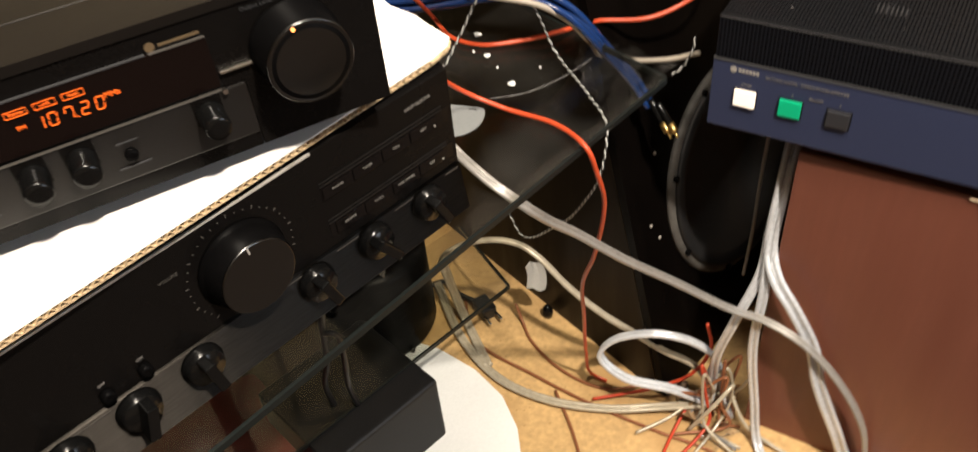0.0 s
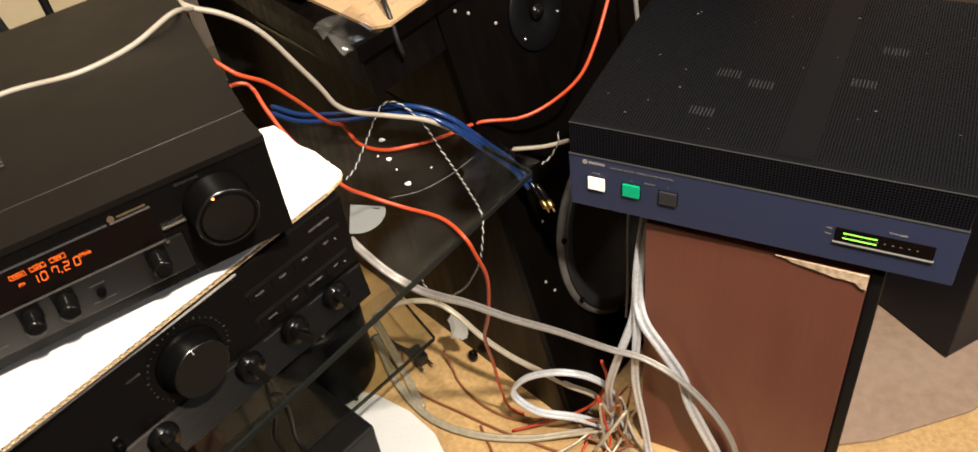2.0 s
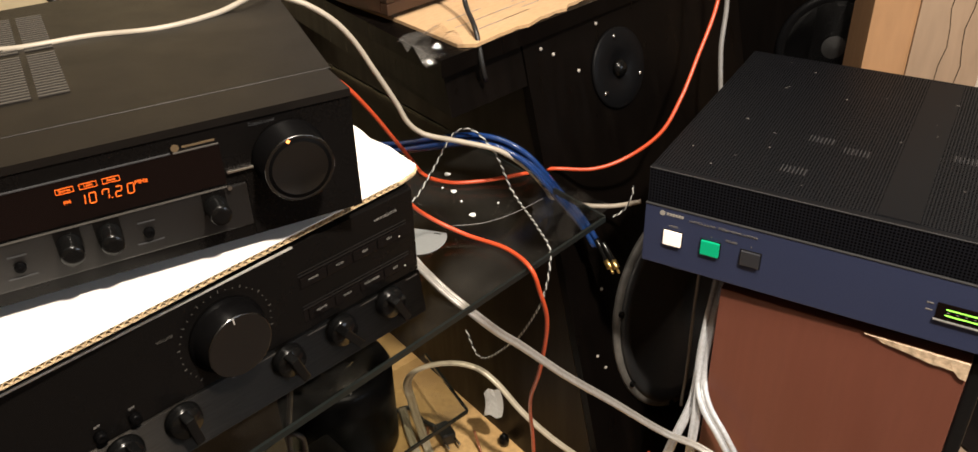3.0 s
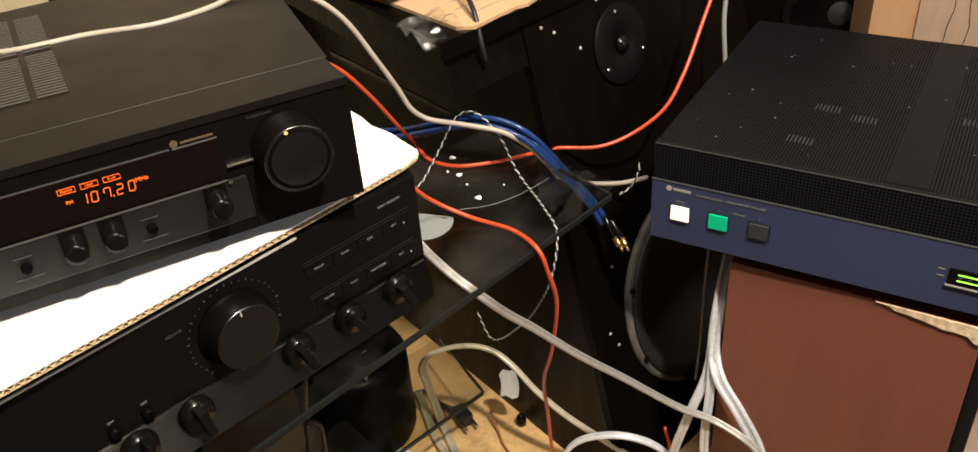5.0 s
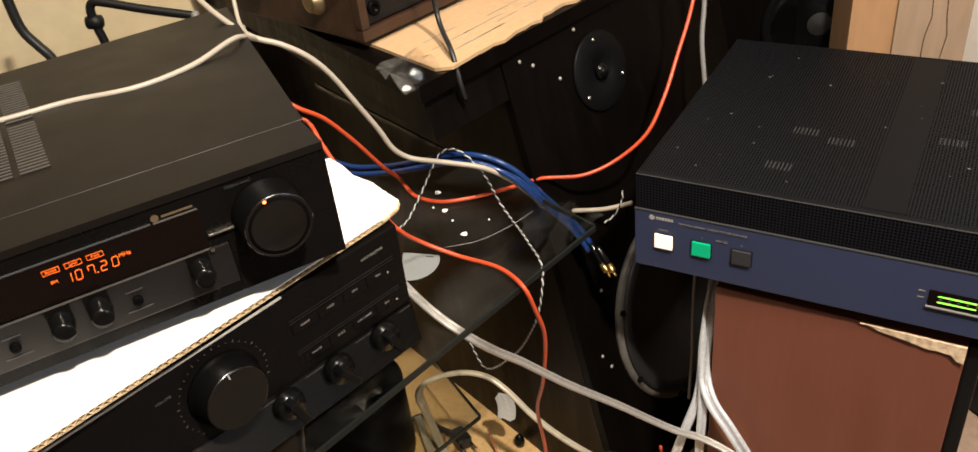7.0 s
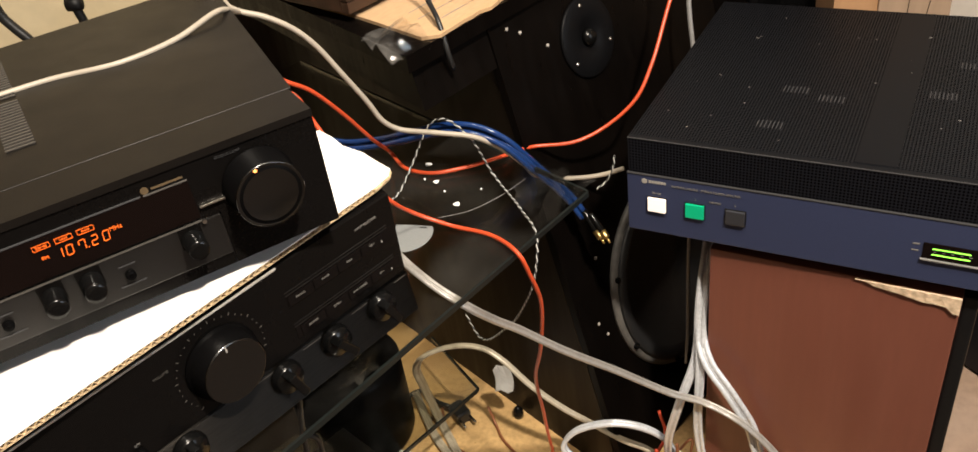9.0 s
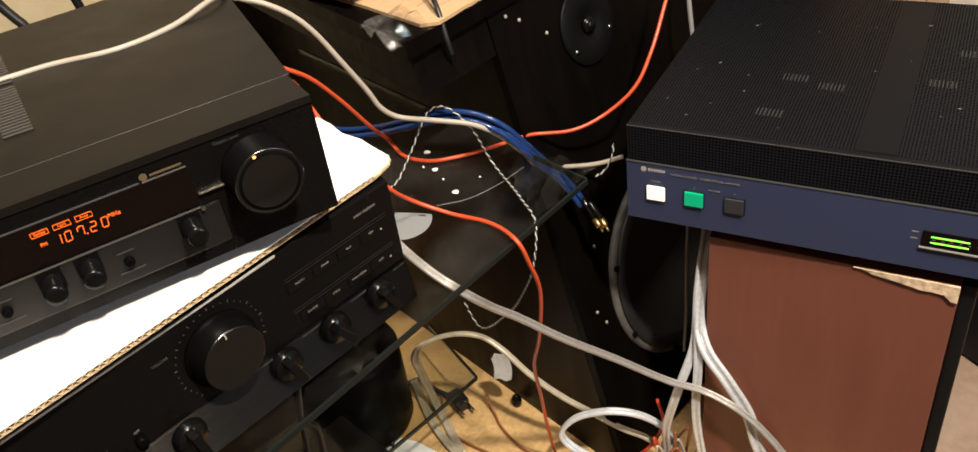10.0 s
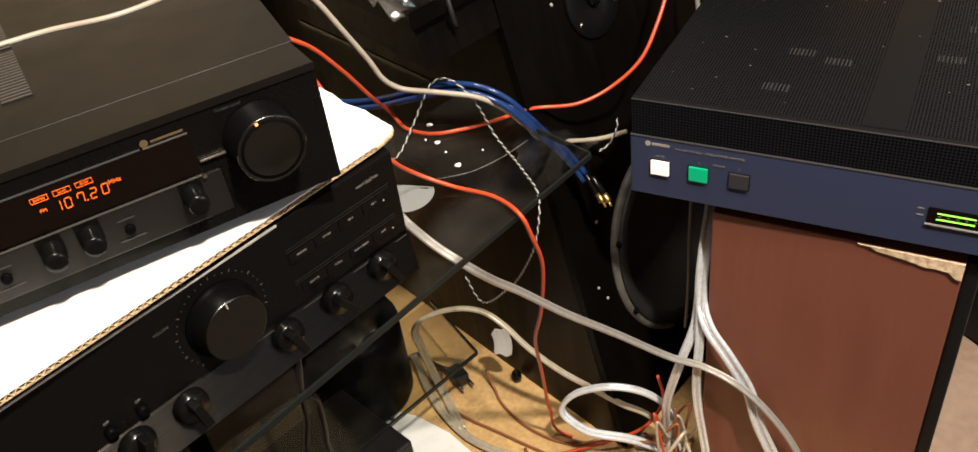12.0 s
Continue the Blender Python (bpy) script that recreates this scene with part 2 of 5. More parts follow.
STICKER = shader("grey_sticker", (0.19, 0.20, 0.20), 0.45, grain=0.05)
GREY_PLASTIC = shader("grey_plastic", (0.18, 0.175, 0.17), 0.5, grain=0.1)


# ---- mesh helpers ----
def finish(name, bm, material, smooth=False):
    me = bpy.data.meshes.new(name)
    bm.normal_update()
    if smooth:
        for f in bm.faces:
            f.smooth = True
    bm.to_mesh(me)
    bm.free()
    me.materials.append(material)
    return me


def thing(name, m, label, category, group="", kind=""):
    ob = new(name)
    ob.empty_display_size = 0.02
    ob.matrix_basis = m
    return tagged(ob, label, category, group, kind)


def part(name, bm, material, parent, label="", smooth=False):
    ob = new(name, finish(name, bm, material, smooth))
    ob.parent = parent
    return tagged(ob, label)


def solid(name, bm, material, label, category, m=None, group="", kind="", smooth=False):
    ob = new(name, finish(name, bm, material, smooth))
    if m:
        ob.matrix_basis = m
    return tagged(ob, label, category, group, kind)


def block(x0, x1, y0, y1, z0, z1, bevel=0.0, bm=None, seg=2):
    bm = bm or bmesh.new()
    made = bmesh.ops.create_cube(bm, size=1.0)["verts"]
    for v in made:
        v.co = Vector(((x0 + x1) / 2 + v.co.x * (x1 - x0), (y0 + y1) / 2 + v.co.y * (y1 - y0), (z0 + z1) / 2 + v.co.z * (z1 - z0)))
    if bevel:
        edges = list({e for v in made for e in v.link_edges})
        bmesh.ops.bevel(bm, geom=edges, offset=bevel, segments=seg, affect="EDGES", profile=0.6)
    return bm


def prism(outline, z0, z1, bm=None):
    """An upright prism over an outline of (x, y) corners."""
    bm = bm or bmesh.new()
    low = [bm.verts.new((x, y, z0)) for x, y in outline]
    top = [bm.verts.new((x, y, z1)) for x, y in outline]
    k = len(outline)
    bm.faces.new(low[::-1])
    bm.faces.new(top)
    for i in range(k):
        bm.faces.new((low[i], low[(i + 1) % k], top[(i + 1) % k], top[i]))
    bmesh.ops.recalc_face_normals(bm, faces=bm.faces)
    return bm


def lathe(profile, seg=40, bm=None, m=None, ripple=0.0, teeth=0):
    """Turns (radius, height) pairs round the local z axis."""
    bm = bm or bmesh.new()
    m = m or Matrix()
    rings = []
    for r, h in profile:
        ring = []
        for i in range(seg):
            a = 2 * math.pi * i / seg
            k = r * (1 + ripple * math.cos(teeth * a)) if teeth else r
            ring.append(bm.verts.new(m @ Vector((k * math.cos(a), k * math.sin(a), h))))
        rings.append(ring)
    for a, b in zip(rings, rings[1:]):
        for i in range(seg):
            j = (i + 1) % seg
            bm.faces.new((a[i], a[j], b[j], b[i]))
    if profile[0][0] > 1e-6:
        bm.faces.new(rings[0][::-1])
    if profile[-1][0] > 1e-6:
        bm.faces.new(rings[-1])
    return bm


def outward(x, z, y=0.0):
    """Local frame of a knob on a front: its axis points out of the front (towards -y)."""
    return pose(x, y, z, 90, 0, 0)


def smooth_line(points, step=0.006):
    pts = [Vector(p) for p in points]
    ext = [2 * pts[0] - pts[1], *pts, 2 * pts[-1] - pts[-2]]
    out = []
    for i in range(1, len(ext) - 2):
        p0, p1, p2, p3 = ext[i - 1:i + 3]
        d = [max((b - a).length, 1e-4) ** 0.5 for a, b in ((p0, p1), (p1, p2), (p2, p3))]
        m1 = ((p1 - p0) / d[0] - (p2 - p0) / (d[0] + d[1]) + (p2 - p1) / d[1]) * d[1]
        m2 = ((p2 - p1) / d[1] - (p3 - p1) / (d[1] + d[2]) + (p3 - p2) / d[2]) * d[1]
        count = max(2, int((p2 - p1).length / step))
        for s in range(count):
            t = s / count
            out.append((2 * t ** 3 - 3 * t ** 2 + 1) * p1 + (t ** 3 - 2 * t ** 2 + t) * m1 + (-2 * t ** 3 + 3 * t ** 2) * p2 + (t ** 3 - t ** 2) * m2)
    out.append(pts[-1])
    return out


def sweep(line, r, seg=8, bm=None, offset=0.0, offset_up=0.0, twist=0.0, phase=0.0):
    """A round tube along a line; offset moves it sideways, twist winds it round the line (turns per metre)."""
    bm = bm or bmesh.new()
    side = None
    rings, run = [], 0.0
    for i, p in enumerate(line):
        d = (line[min(i + 1, len(line) - 1)] - line[max(i - 1, 0)]).normalized()
        if side is None:
            side = d.cross(Vector((0, 0, 1)))
            if side.length < 0.05:
                side = d.cross(Vector((0, 1, 0)))
        side = (side - d * side.dot(d)).normalized()
        up = side.cross(d)
        if i:
            run += (p - line[i - 1]).length
        a = phase + twist * run * 2 * math.pi
        c = p + (side * math.cos(a) + up * math.sin(a)) * offset + up * offset_up
        rings.append([bm.verts.new(c + (side * math.cos(k * 2 * math.pi / seg) + up * math.sin(k * 2 * math.pi / seg)) * r) for k in range(seg)])
    for a, b in zip(rings, rings[1:]):
        for k in range(seg):
            j = (k + 1) % seg
            bm.faces.new((a[k], a[j], b[j], b[k]))
    bm.faces.new(rings[0][::-1])
    bm.faces.new(rings[-1])
    bmesh.ops.recalc_face_normals(bm, faces=bm.faces)
    return bm


def cable(name, points, r, material, label, twin=0.0, group="", strands=0):
    line = smooth_line(points)
    bm = bmesh.new()
    if strands:
        for k in range(strands):
            sweep(line, r, 6, bm, r * 0.95, 0, 55, k * 2 * math.pi / strands)
    elif twin:
        sweep(line, r, 8, bm, twin)
        sweep(line, r, 8, bm, -twin)
        sweep(line, r * 0.55, 6, bm)
    else:
        sweep(line, r, 10, bm)
    return solid(name, bm, material, label, "cable", group=group, smooth=True)


def lettering(text, size, x, z, material, parent, y=-0.0006, align="CENTER", name="lettering", depth=0.0002):
    """Raised letters on a front, reading along local x."""
    cu = bpy.data.curves.new("letters", "FONT")
    cu.body, cu.size, cu.align_x, cu.align_y, cu.extrude = text, size, align, "CENTER", depth
    cu.resolution_u = 2
    tmp = new("letters_tmp", cu)
    me = bpy.data.meshes.new_from_object(tmp)
    bpy.data.objects.remove(tmp)
    bpy.data.curves.remove(cu)
    me.materials.clear()
    me.materials.append(material)
    me.transform(pose(x, y, z, 90, 0, 0))
    ob = new(name, me)
    ob.parent = parent
    return ob

# ---- large structure ----
def structure(name, bm, material, label, category):
    return solid(name, bm, material, label, category, kind="structure")


structure("floor", block(-2.4, 2.4, -2.2, 2.0, FLOOR - 0.1, FLOOR - 0.0015), CARPET, "dark brown room floor", "floor")
structure("floor_board", prism([(-0.15, 0.50), (1.5, 0.50), (1.5, 1.75), (-0.75, 1.75), (-0.75, 1.10), (-0.15, 1.08)], FLOOR - 0.0014, FLOOR), CHIP, "pale yellow chipboard sheet with dark flecks", "floor")
structure("wall_north", block(-2.4, 2.4, 2.0, 2.1, FLOOR, 2.6), WALL_WHITE, "off-white plastered wall behind the cardboard box", "wall")
structure("wall_south", block(-2.4, 2.4, -2.3, -2.2, FLOOR, 2.6), WALL, "plain brown papered wall", "wall")
structure("wall_west", block(-2.5, -2.4, -2.3, 2.1, FLOOR, 2.6), WALL, "plain brown papered wall", "wall")
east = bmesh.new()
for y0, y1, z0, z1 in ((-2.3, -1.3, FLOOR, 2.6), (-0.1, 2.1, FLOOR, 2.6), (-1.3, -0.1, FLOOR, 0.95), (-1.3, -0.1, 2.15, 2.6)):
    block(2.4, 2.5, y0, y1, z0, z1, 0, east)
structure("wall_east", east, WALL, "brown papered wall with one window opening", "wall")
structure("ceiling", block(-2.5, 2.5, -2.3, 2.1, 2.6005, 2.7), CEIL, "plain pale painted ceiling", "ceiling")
# unseen window, added to give the cool side lamp a source
window = thing("window_1", pose(2.43, -0.7, 1.55), "plain white framed window, unseen, added for the cool side light", "window", kind="structure")
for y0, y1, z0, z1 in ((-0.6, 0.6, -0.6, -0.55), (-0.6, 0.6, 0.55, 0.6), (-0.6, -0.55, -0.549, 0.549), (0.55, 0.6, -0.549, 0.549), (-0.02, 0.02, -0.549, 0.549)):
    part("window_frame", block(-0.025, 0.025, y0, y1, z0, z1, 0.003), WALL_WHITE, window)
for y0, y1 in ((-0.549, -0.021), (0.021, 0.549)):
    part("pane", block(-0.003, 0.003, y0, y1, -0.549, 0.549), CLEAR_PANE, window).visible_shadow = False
ceiling_lamp = thing("ceiling_lamp", pose(0.325, 0.045, 2.31), "white two-shade ceiling lamp on a short stem", "lamp")
for x, y in ((-0.295, 0.325), (0.295, -0.325)):
    part("shade", lathe([(0.13, 0.0), (0.12, 0.05), (0.05, 0.10), (0.02, 0.11)], 40, m=pose(x, y, 0)), WALL_WHITE, ceiling_lamp, "white shade", True)
part("arm", sweep([Vector((-0.295, 0.325, 0.115)), Vector((0, 0, 0.125)), Vector((0.295, -0.325, 0.115))], 0.008), BLACK, ceiling_lamp)
part("stem", lathe([(0.008, 0.125), (0.008, 0.300)], 12), BLACK, ceiling_lamp)


# ---- glass rack ----
def glass_rack():
    rack = thing("glass_rack", pose(0.213, 0.738, 0, 0, 0, 48), "two-tier smoked glass hi-fi rack with dusty shelves", "rack")
    # each shelf: front left, front right, back right, back left
    for name, z, fl, fr, br, bl in (("top_shelf", 0.631, (-0.78, 0.0), (0.0, 0.0), (0.096, 0.615), (-0.78, 0.615)), ("lower_shelf", 0.208, (-0.735, 0.272), (-0.0153, 0.222), (0.0326, 0.364), (-0.735, 0.45))):
        shelf = part(name, prism([fr, br, bl, fl], z, z + 0.006), GLASS, rack)
        for (ax, ay), (bx, by) in ((fl, fr), (fr, br)):
            d = Vector((by - ay, ax - bx, 0)).normalized()
            a0, b0, a1, b1 = [(x + d.x * k, y + d.y * k) for k in (0.0002, 0.0032) for x, y in ((ax, ay), (bx, by))]
            part("cut_edge", prism([a0, b0, b1, a1], z, z + 0.006), GLASS_EDGE, shelf, "dark polished glass edge")
    for x, y in ((-0.76, 0.02), (-0.76, 0.50), (-0.36, 0.50)):
        part("post", lathe([(0.016, FLOOR), (0.016, 0.631)], 20, m=pose(x, y, 0)), BLACK, rack, "black metal tube", True)
    return rack


glass_rack()


# ---- leaning-front loudspeaker ----
LEAN_BACK = 0.249
TAPER = 0.142


def big_speaker():
    sp = thing("floor_loudspeaker", pose(0.253, 0.983, FLOOR, 0, 0, 46), "large black-stained floor loudspeaker with sloping front, woofer and tweeter", "loudspeaker")
    x0, x1, top, back = -0.165, 0.30, 0.700, 0.80

    def front(z):
        return (z - 0.615) * LEAN_BACK
    # cabinet shell: a side profile drawn out over the width
    bm = bmesh.new()
    prof = [(front(0), 0), (back - 0.055, 0), (back, top), (front(top), top)]
    a = [bm.verts.new((x0 + TAPER * max(0, y), y + 0.012 * (i in (0, 3)), z)) for i, (y, z) in enumerate(prof)]
    b = [bm.verts.new((x1, y + 0.012 * (i in (0, 3)), z)) for i, (y, z) in enumerate(prof)]
    for i in range(3):
        bm.faces.new((a[i], b[i], b[i + 1], a[i + 1]))
    bm.faces.new(a[::-1])
    bm.faces.new(b)
    bmesh.ops.recalc_face_normals(bm, faces=bm.faces)
    part("cabinet", bm, CAB_SIDE, sp, "dark brown stained cabinet")
    bm = block(-0.288, x0 - 0.0005, 0, 0.75, 0.650, top - 0.001)
    for v in bm.verts:
        if v.co.y < 0.1:
            v.co.y = front(v.co.z) + 0.0005
        else:
            v.co.x += (TAPER if v.co.x > -0.2 else 0.19) * v.co.y
    part("side_box", bm, CAB, sp, "black box along the cabinet's upper side")
    tilt = Matrix.Translation((0, 0, 0.615)) @ pose(0, 0, 0, -math.degrees(math.atan(LEAN_BACK)), 0, 0)
    # front board with a round cut-out for the woofer
    wx, wz, wr = 0.058, -0.375, 0.140
    lo_x, hi_x, lo_z, hi_z = x0 + 0.001, x1 - 0.001, -0.63, 0.085
    turns = sorted([2 * math.pi * i / 72 for i in range(72)] + [math.atan2(z - wz, x - wx) % (2 * math.pi) for x in (lo_x, hi_x) for z in (lo_z, hi_z)])
    bm = bmesh.new()
    loops = []
    for y in (-0.001, 0.011):
        inner, outer = [], []
        for a in turns:
            c, q = math.cos(a), math.sin(a)
            k = min(((hi_x if c > 0 else lo_x) - wx) / c if abs(c) > 1e-9 else 9, ((hi_z if q > 0 else lo_z) - wz) / q if abs(q) > 1e-9 else 9)
            inner.append(bm.verts.new((wx + wr * c, y, wz + wr * q)))
            outer.append(bm.verts.new((wx + k * c, y, wz + k * q)))
        loops.append((inner, outer))
    (fi, fo), (bi, bo) = loops
    for i in range(len(turns)):
        j = (i + 1) % len(turns)
        for p, q in ((fo, fi), (fi, bi), (bi, bo), (bo, fo)):
            bm.faces.new((p[i], p[j], q[j], q[i]))
    bmesh.ops.recalc_face_normals(bm, faces=bm.faces)
    bm.transform(tilt)
    part("baffle", bm, CAB, sp, "black front board speckled with dust")
    # tweeter
    tw = tilt @ pose(0, -0.001, 0.0098, 90, 0, 0)
    plate = part("tweeter_plate", lathe([(0.053, 0.0), (0.053, 0.003), (0.051, 0.0045), (0.020, 0.0045), (0.017, 0.002), (0.0001, 0.002)], 56, m=tw), PLATE, sp, "round black tweeter plate", True)
    part("dome", lathe([(0.0125, 0.002), (0.0115, 0.007), (0.008, 0.0105), (0.004, 0.012), (0.0001, 0.0125)], 28, m=tw), KNOB_SHINE, plate, "shiny black dome", True)
    for ang in (-25, 95, 214):
        a = radians(ang)
        part("screw", lathe([(0.0032, 0.0045), (0.003, 0.006), (0.0001, 0.0064)], 12, m=tw @ Matrix.Translation((0.043 * math.cos(a), 0.043 * math.sin(a), 0))), SCREW, plate, "bright steel screw", True)
    # woofer
    wf = tilt @ pose(wx, -0.001, wz, 90, 0, 0)
    ring = part("woofer_frame", lathe([(0.155, 0.0), (0.155, 0.004), (0.151, 0.008), (0.140, 0.009), (0.136, 0.004)], 72, m=wf), RUBBER, sp, "dusty grey woofer rim", True)
    part("surround", lathe([(0.147, 0.0085), (0.142, 0.012), (0.134, 0.012), (0.126, 0.009), (0.121, 0.003), (0.120, -0.0005)], 72, m=wf), CONE, ring, "black rubber surround", True)
    prof = [(0.121, 0.0005)]
    for k in range(20):
        r = 0.119 - k * 0.0040
        prof += [(r, -0.003 - k * 0.0027 + 0.0006), (r - 0.0020, -0.003 - k * 0.0027 - 0.0012)]
    prof += [(0.038, -0.058)]
    part("cone", lathe(prof, 72, m=wf), CONE, ring, "deep ribbed black paper cone", True)
    part("dust_cap", lathe([(0.041, -0.058), (0.038, -0.046), (0.027, -0.037), (0.013, -0.032), (0.0001, -0.031)], 40, m=wf), CONE, ring, "domed dust cap", True)
    for k in range(8):
        a = radians(22.5 + 45 * k)
        part("bolt", lathe([(0.0045, 0.008), (0.0045, 0.012), (0.002, 0.0125), (0.0001, 0.011)], 10, m=wf @ Matrix.Translation((0.1485 * math.cos(a), 0.1485 * math.sin(a), 0))), KNOB_SHINE, ring)
    # stray pale screws along the board's top
    for x, z in ((-0.115, 0.060), (-0.135, 0.072), (-0.03, 0.076), (-0.075, 0.028), (-0.10, -0.27), (-0.13, -0.36), (-0.118, -0.385)):
        m = tilt @ pose(x, -0.001, z, 90, 0, 0)
        part("screw", lathe([(0.0026, 0.0), (0.0022, 0.0015), (0.0001, 0.0018)], 8, m=m), INK, sp, "paint-chipped screw head", True)
    return sp


big_speaker()

# the board and card on top of the speaker
TOP = FLOOR + 0.700
board = prism([(-0.301, 0.014), (0.305, 0.012), (0.305, 0.45), (0.10, 0.76), (-0.160, 0.76)], 0, 0.020)
solid("black_shelf_board", board, CAB, "black painted board lying on the loudspeaker", "board", pose(0.253, 0.983, TOP + 0.001, 0, 0, 47))


def printed_card():
    rng = random.Random(5)
    card = thing("printed_cardboard", pose(0.253, 0.983, TOP + 0.0215, 0, 0, 49), "flattened tan cardboard with printed lines, torn at its edge", "cardboard")
    outline = [(-0.262, 0.036)]
    for i in range(1, 40):
        outline.append((-0.262 + 0.567 * i / 40, 0.020 + rng.uniform(-0.003, 0.003) + (0.006 if 12 < i < 17 else 0)))
    outline += [(0.305, 0.05), (0.305, 0.42), (-0.222, 0.42), (-0.245, 0.15)]
    part("sheet", prism(outline, 0, 0.004), KRAFT, card)
    for i in range(9):
        w = rng.uniform(0.03, 0.09)
        x, y = -0.225 + 0.050 * (i % 4) + rng.uniform(0, 0.015), 0.050 + 0.012 * (i // 2)
        part("print_line", block(x, x + w, y, y + 0.0012, 0.0041, 0.0043), GREY_PLASTIC, card)
    part("print_block", block(0.03, 0.11, 0.05, 0.085, 0.0041, 0.0044), BLUE_WIRE, card, "dark blue printed panel")
    return card


printed_card()


def crumpled_tape():
    rng = random.Random(3)
    bm = bmesh.new()
    grid = []
    for i in range(9):
        row = []
        for j in range(7):
            x, y = -0.045 + 0.06 * i / 8, -0.012 + 0.055 * j / 6
            z = 0.004 * math.sin(i * 1.7 + j) + rng.uniform(-0.003, 0.003) - max(0, x - 0.0) * 1.2
            row.append(bm.verts.new((x, y, z)))
        grid.append(row)
    for i in range(8):
        for j in range(6):
            bm.faces.new((grid[i][j], grid[i + 1][j], grid[i + 1][j + 1], grid[i][j + 1]))
    bmesh.ops.solidify(bm, geom=list(bm.faces), thickness=0.0006)
    return solid("crumpled_tape", bm, CLEAR, "crumpled clear packing tape on the cardboard corner", "tape", pose(0.022, 0.788, TOP + 0.029, 8, 0, -55))


crumpled_tape()


def wooden_amplifier():
    am = thing("wooden_case_amplifier", pose(-0.030, 0.886, TOP + 0.0262, 0, 0, 48), "old amplifier in a dark rosewood case on the cardboard", "amplifier")
    part("case", block(0.0, 0.36, 0.012, 0.28, 0.006, 0.15, 0.002), ROSEWOOD, am)
    part("front_panel", block(0.014, 0.346, 0.006, 0.011, 0.022, 0.14, 0.001), BLACK, am, "black front panel")
    for x0, x1, z0, z1 in ((0, 0.36, 0.0065, 0.020), (0, 0.012, 0.021, 0.15), (0.348, 0.36, 0.021, 0.15)):
        part("trim_strip", block(x0, x1, 0.0, 0.0115, z0, z1, 0.001), ROSEWOOD, am, "brown wooden trim")
    part("name_plate", block(0.06, 0.12, 0.003, 0.0058, 0.055, 0.10, 0.001), EDGE, am, "silver plate")
    part("jack", lathe([(0.009, 0), (0.009, 0.004), (0.005, 0.004), (0.005, 0.001)], 20, m=outward(0.026, 0.040, 0.006)), KNOB, am, "", True)
    for y in (0.075, 0.20):
        part("side_knob", lathe([(0.017, 0), (0.017, 0.004), (0.012, 0.008), (0.012, 0.012), (0.007, 0.014), (0.0001, 0.012)], 32, m=pose(-0.0005, y, 0.047, 0, -90, 0)), BRASS, am, "round brass side screw", True)
    for x in (0.03, 0.33):
        for y in (0.04, 0.25):
            part("foot", lathe([(0.010, 0), (0.011, 0.006)], 16, m=pose(x, y, 0)), BLACK, am)
    return am


wooden_amplifier()


# ---- brown cabinet and power amplifier ----
def brown_speaker():
    bx = thing("brown_loudspeaker", pose(0.349, 0.717, FLOOR, 0, 0, -31), "reddish-brown laminated loudspeaker cabinet with a torn top corner", "loudspeaker")
    h = 0.551 - FLOOR
    part("cabinet", block(0, 0.262, 0, 0.34, 0, h, 0.0015), BROWN, bx)
    part("grille", block(0.2625, 0.278, 0.008, 0.335, 0.006, h - 0.004, 0.003), BLACK, bx, "black cloth grille along the narrow side")
    rng = random.Random(8)
    bm = bmesh.new()
    top, low = [], []
    for i in range(17):
        x = 0.158 + 0.1035 * i / 16
        d = 0.0145 * min(1, (i / 11) ** 0.8) + rng.uniform(-0.0012, 0.0012) + (0.006 if i > 14 else 0)
        top.append((x, h - 0.0005 - rng.uniform(0, 0.0006)))
        low.append((x, h - max(0.0012, d)))
    pts = top + low[::-1]
    fr = [bm.verts.new((x, -0.0022 - rng.uniform(0, 0.0012), z)) for x, z in pts]
    bk = [bm.verts.new((x, 0.0005, z)) for x, z in pts]
    for i in range(16):
        bm.faces.new((fr[i], fr[i + 1], fr[32 - i], fr[33 - i]))
    k = len(pts)
    for i in range(k):
        bm.faces.new((fr[i], bk[i], bk[(i + 1) % k], fr[(i + 1) % k]))
    bmesh.ops.recalc_face_normals(bm, faces=bm.faces)
    part("torn_strip", bm, TORN, bx, "torn pale strip where the laminate peeled off")
    return bx


brown_speaker()


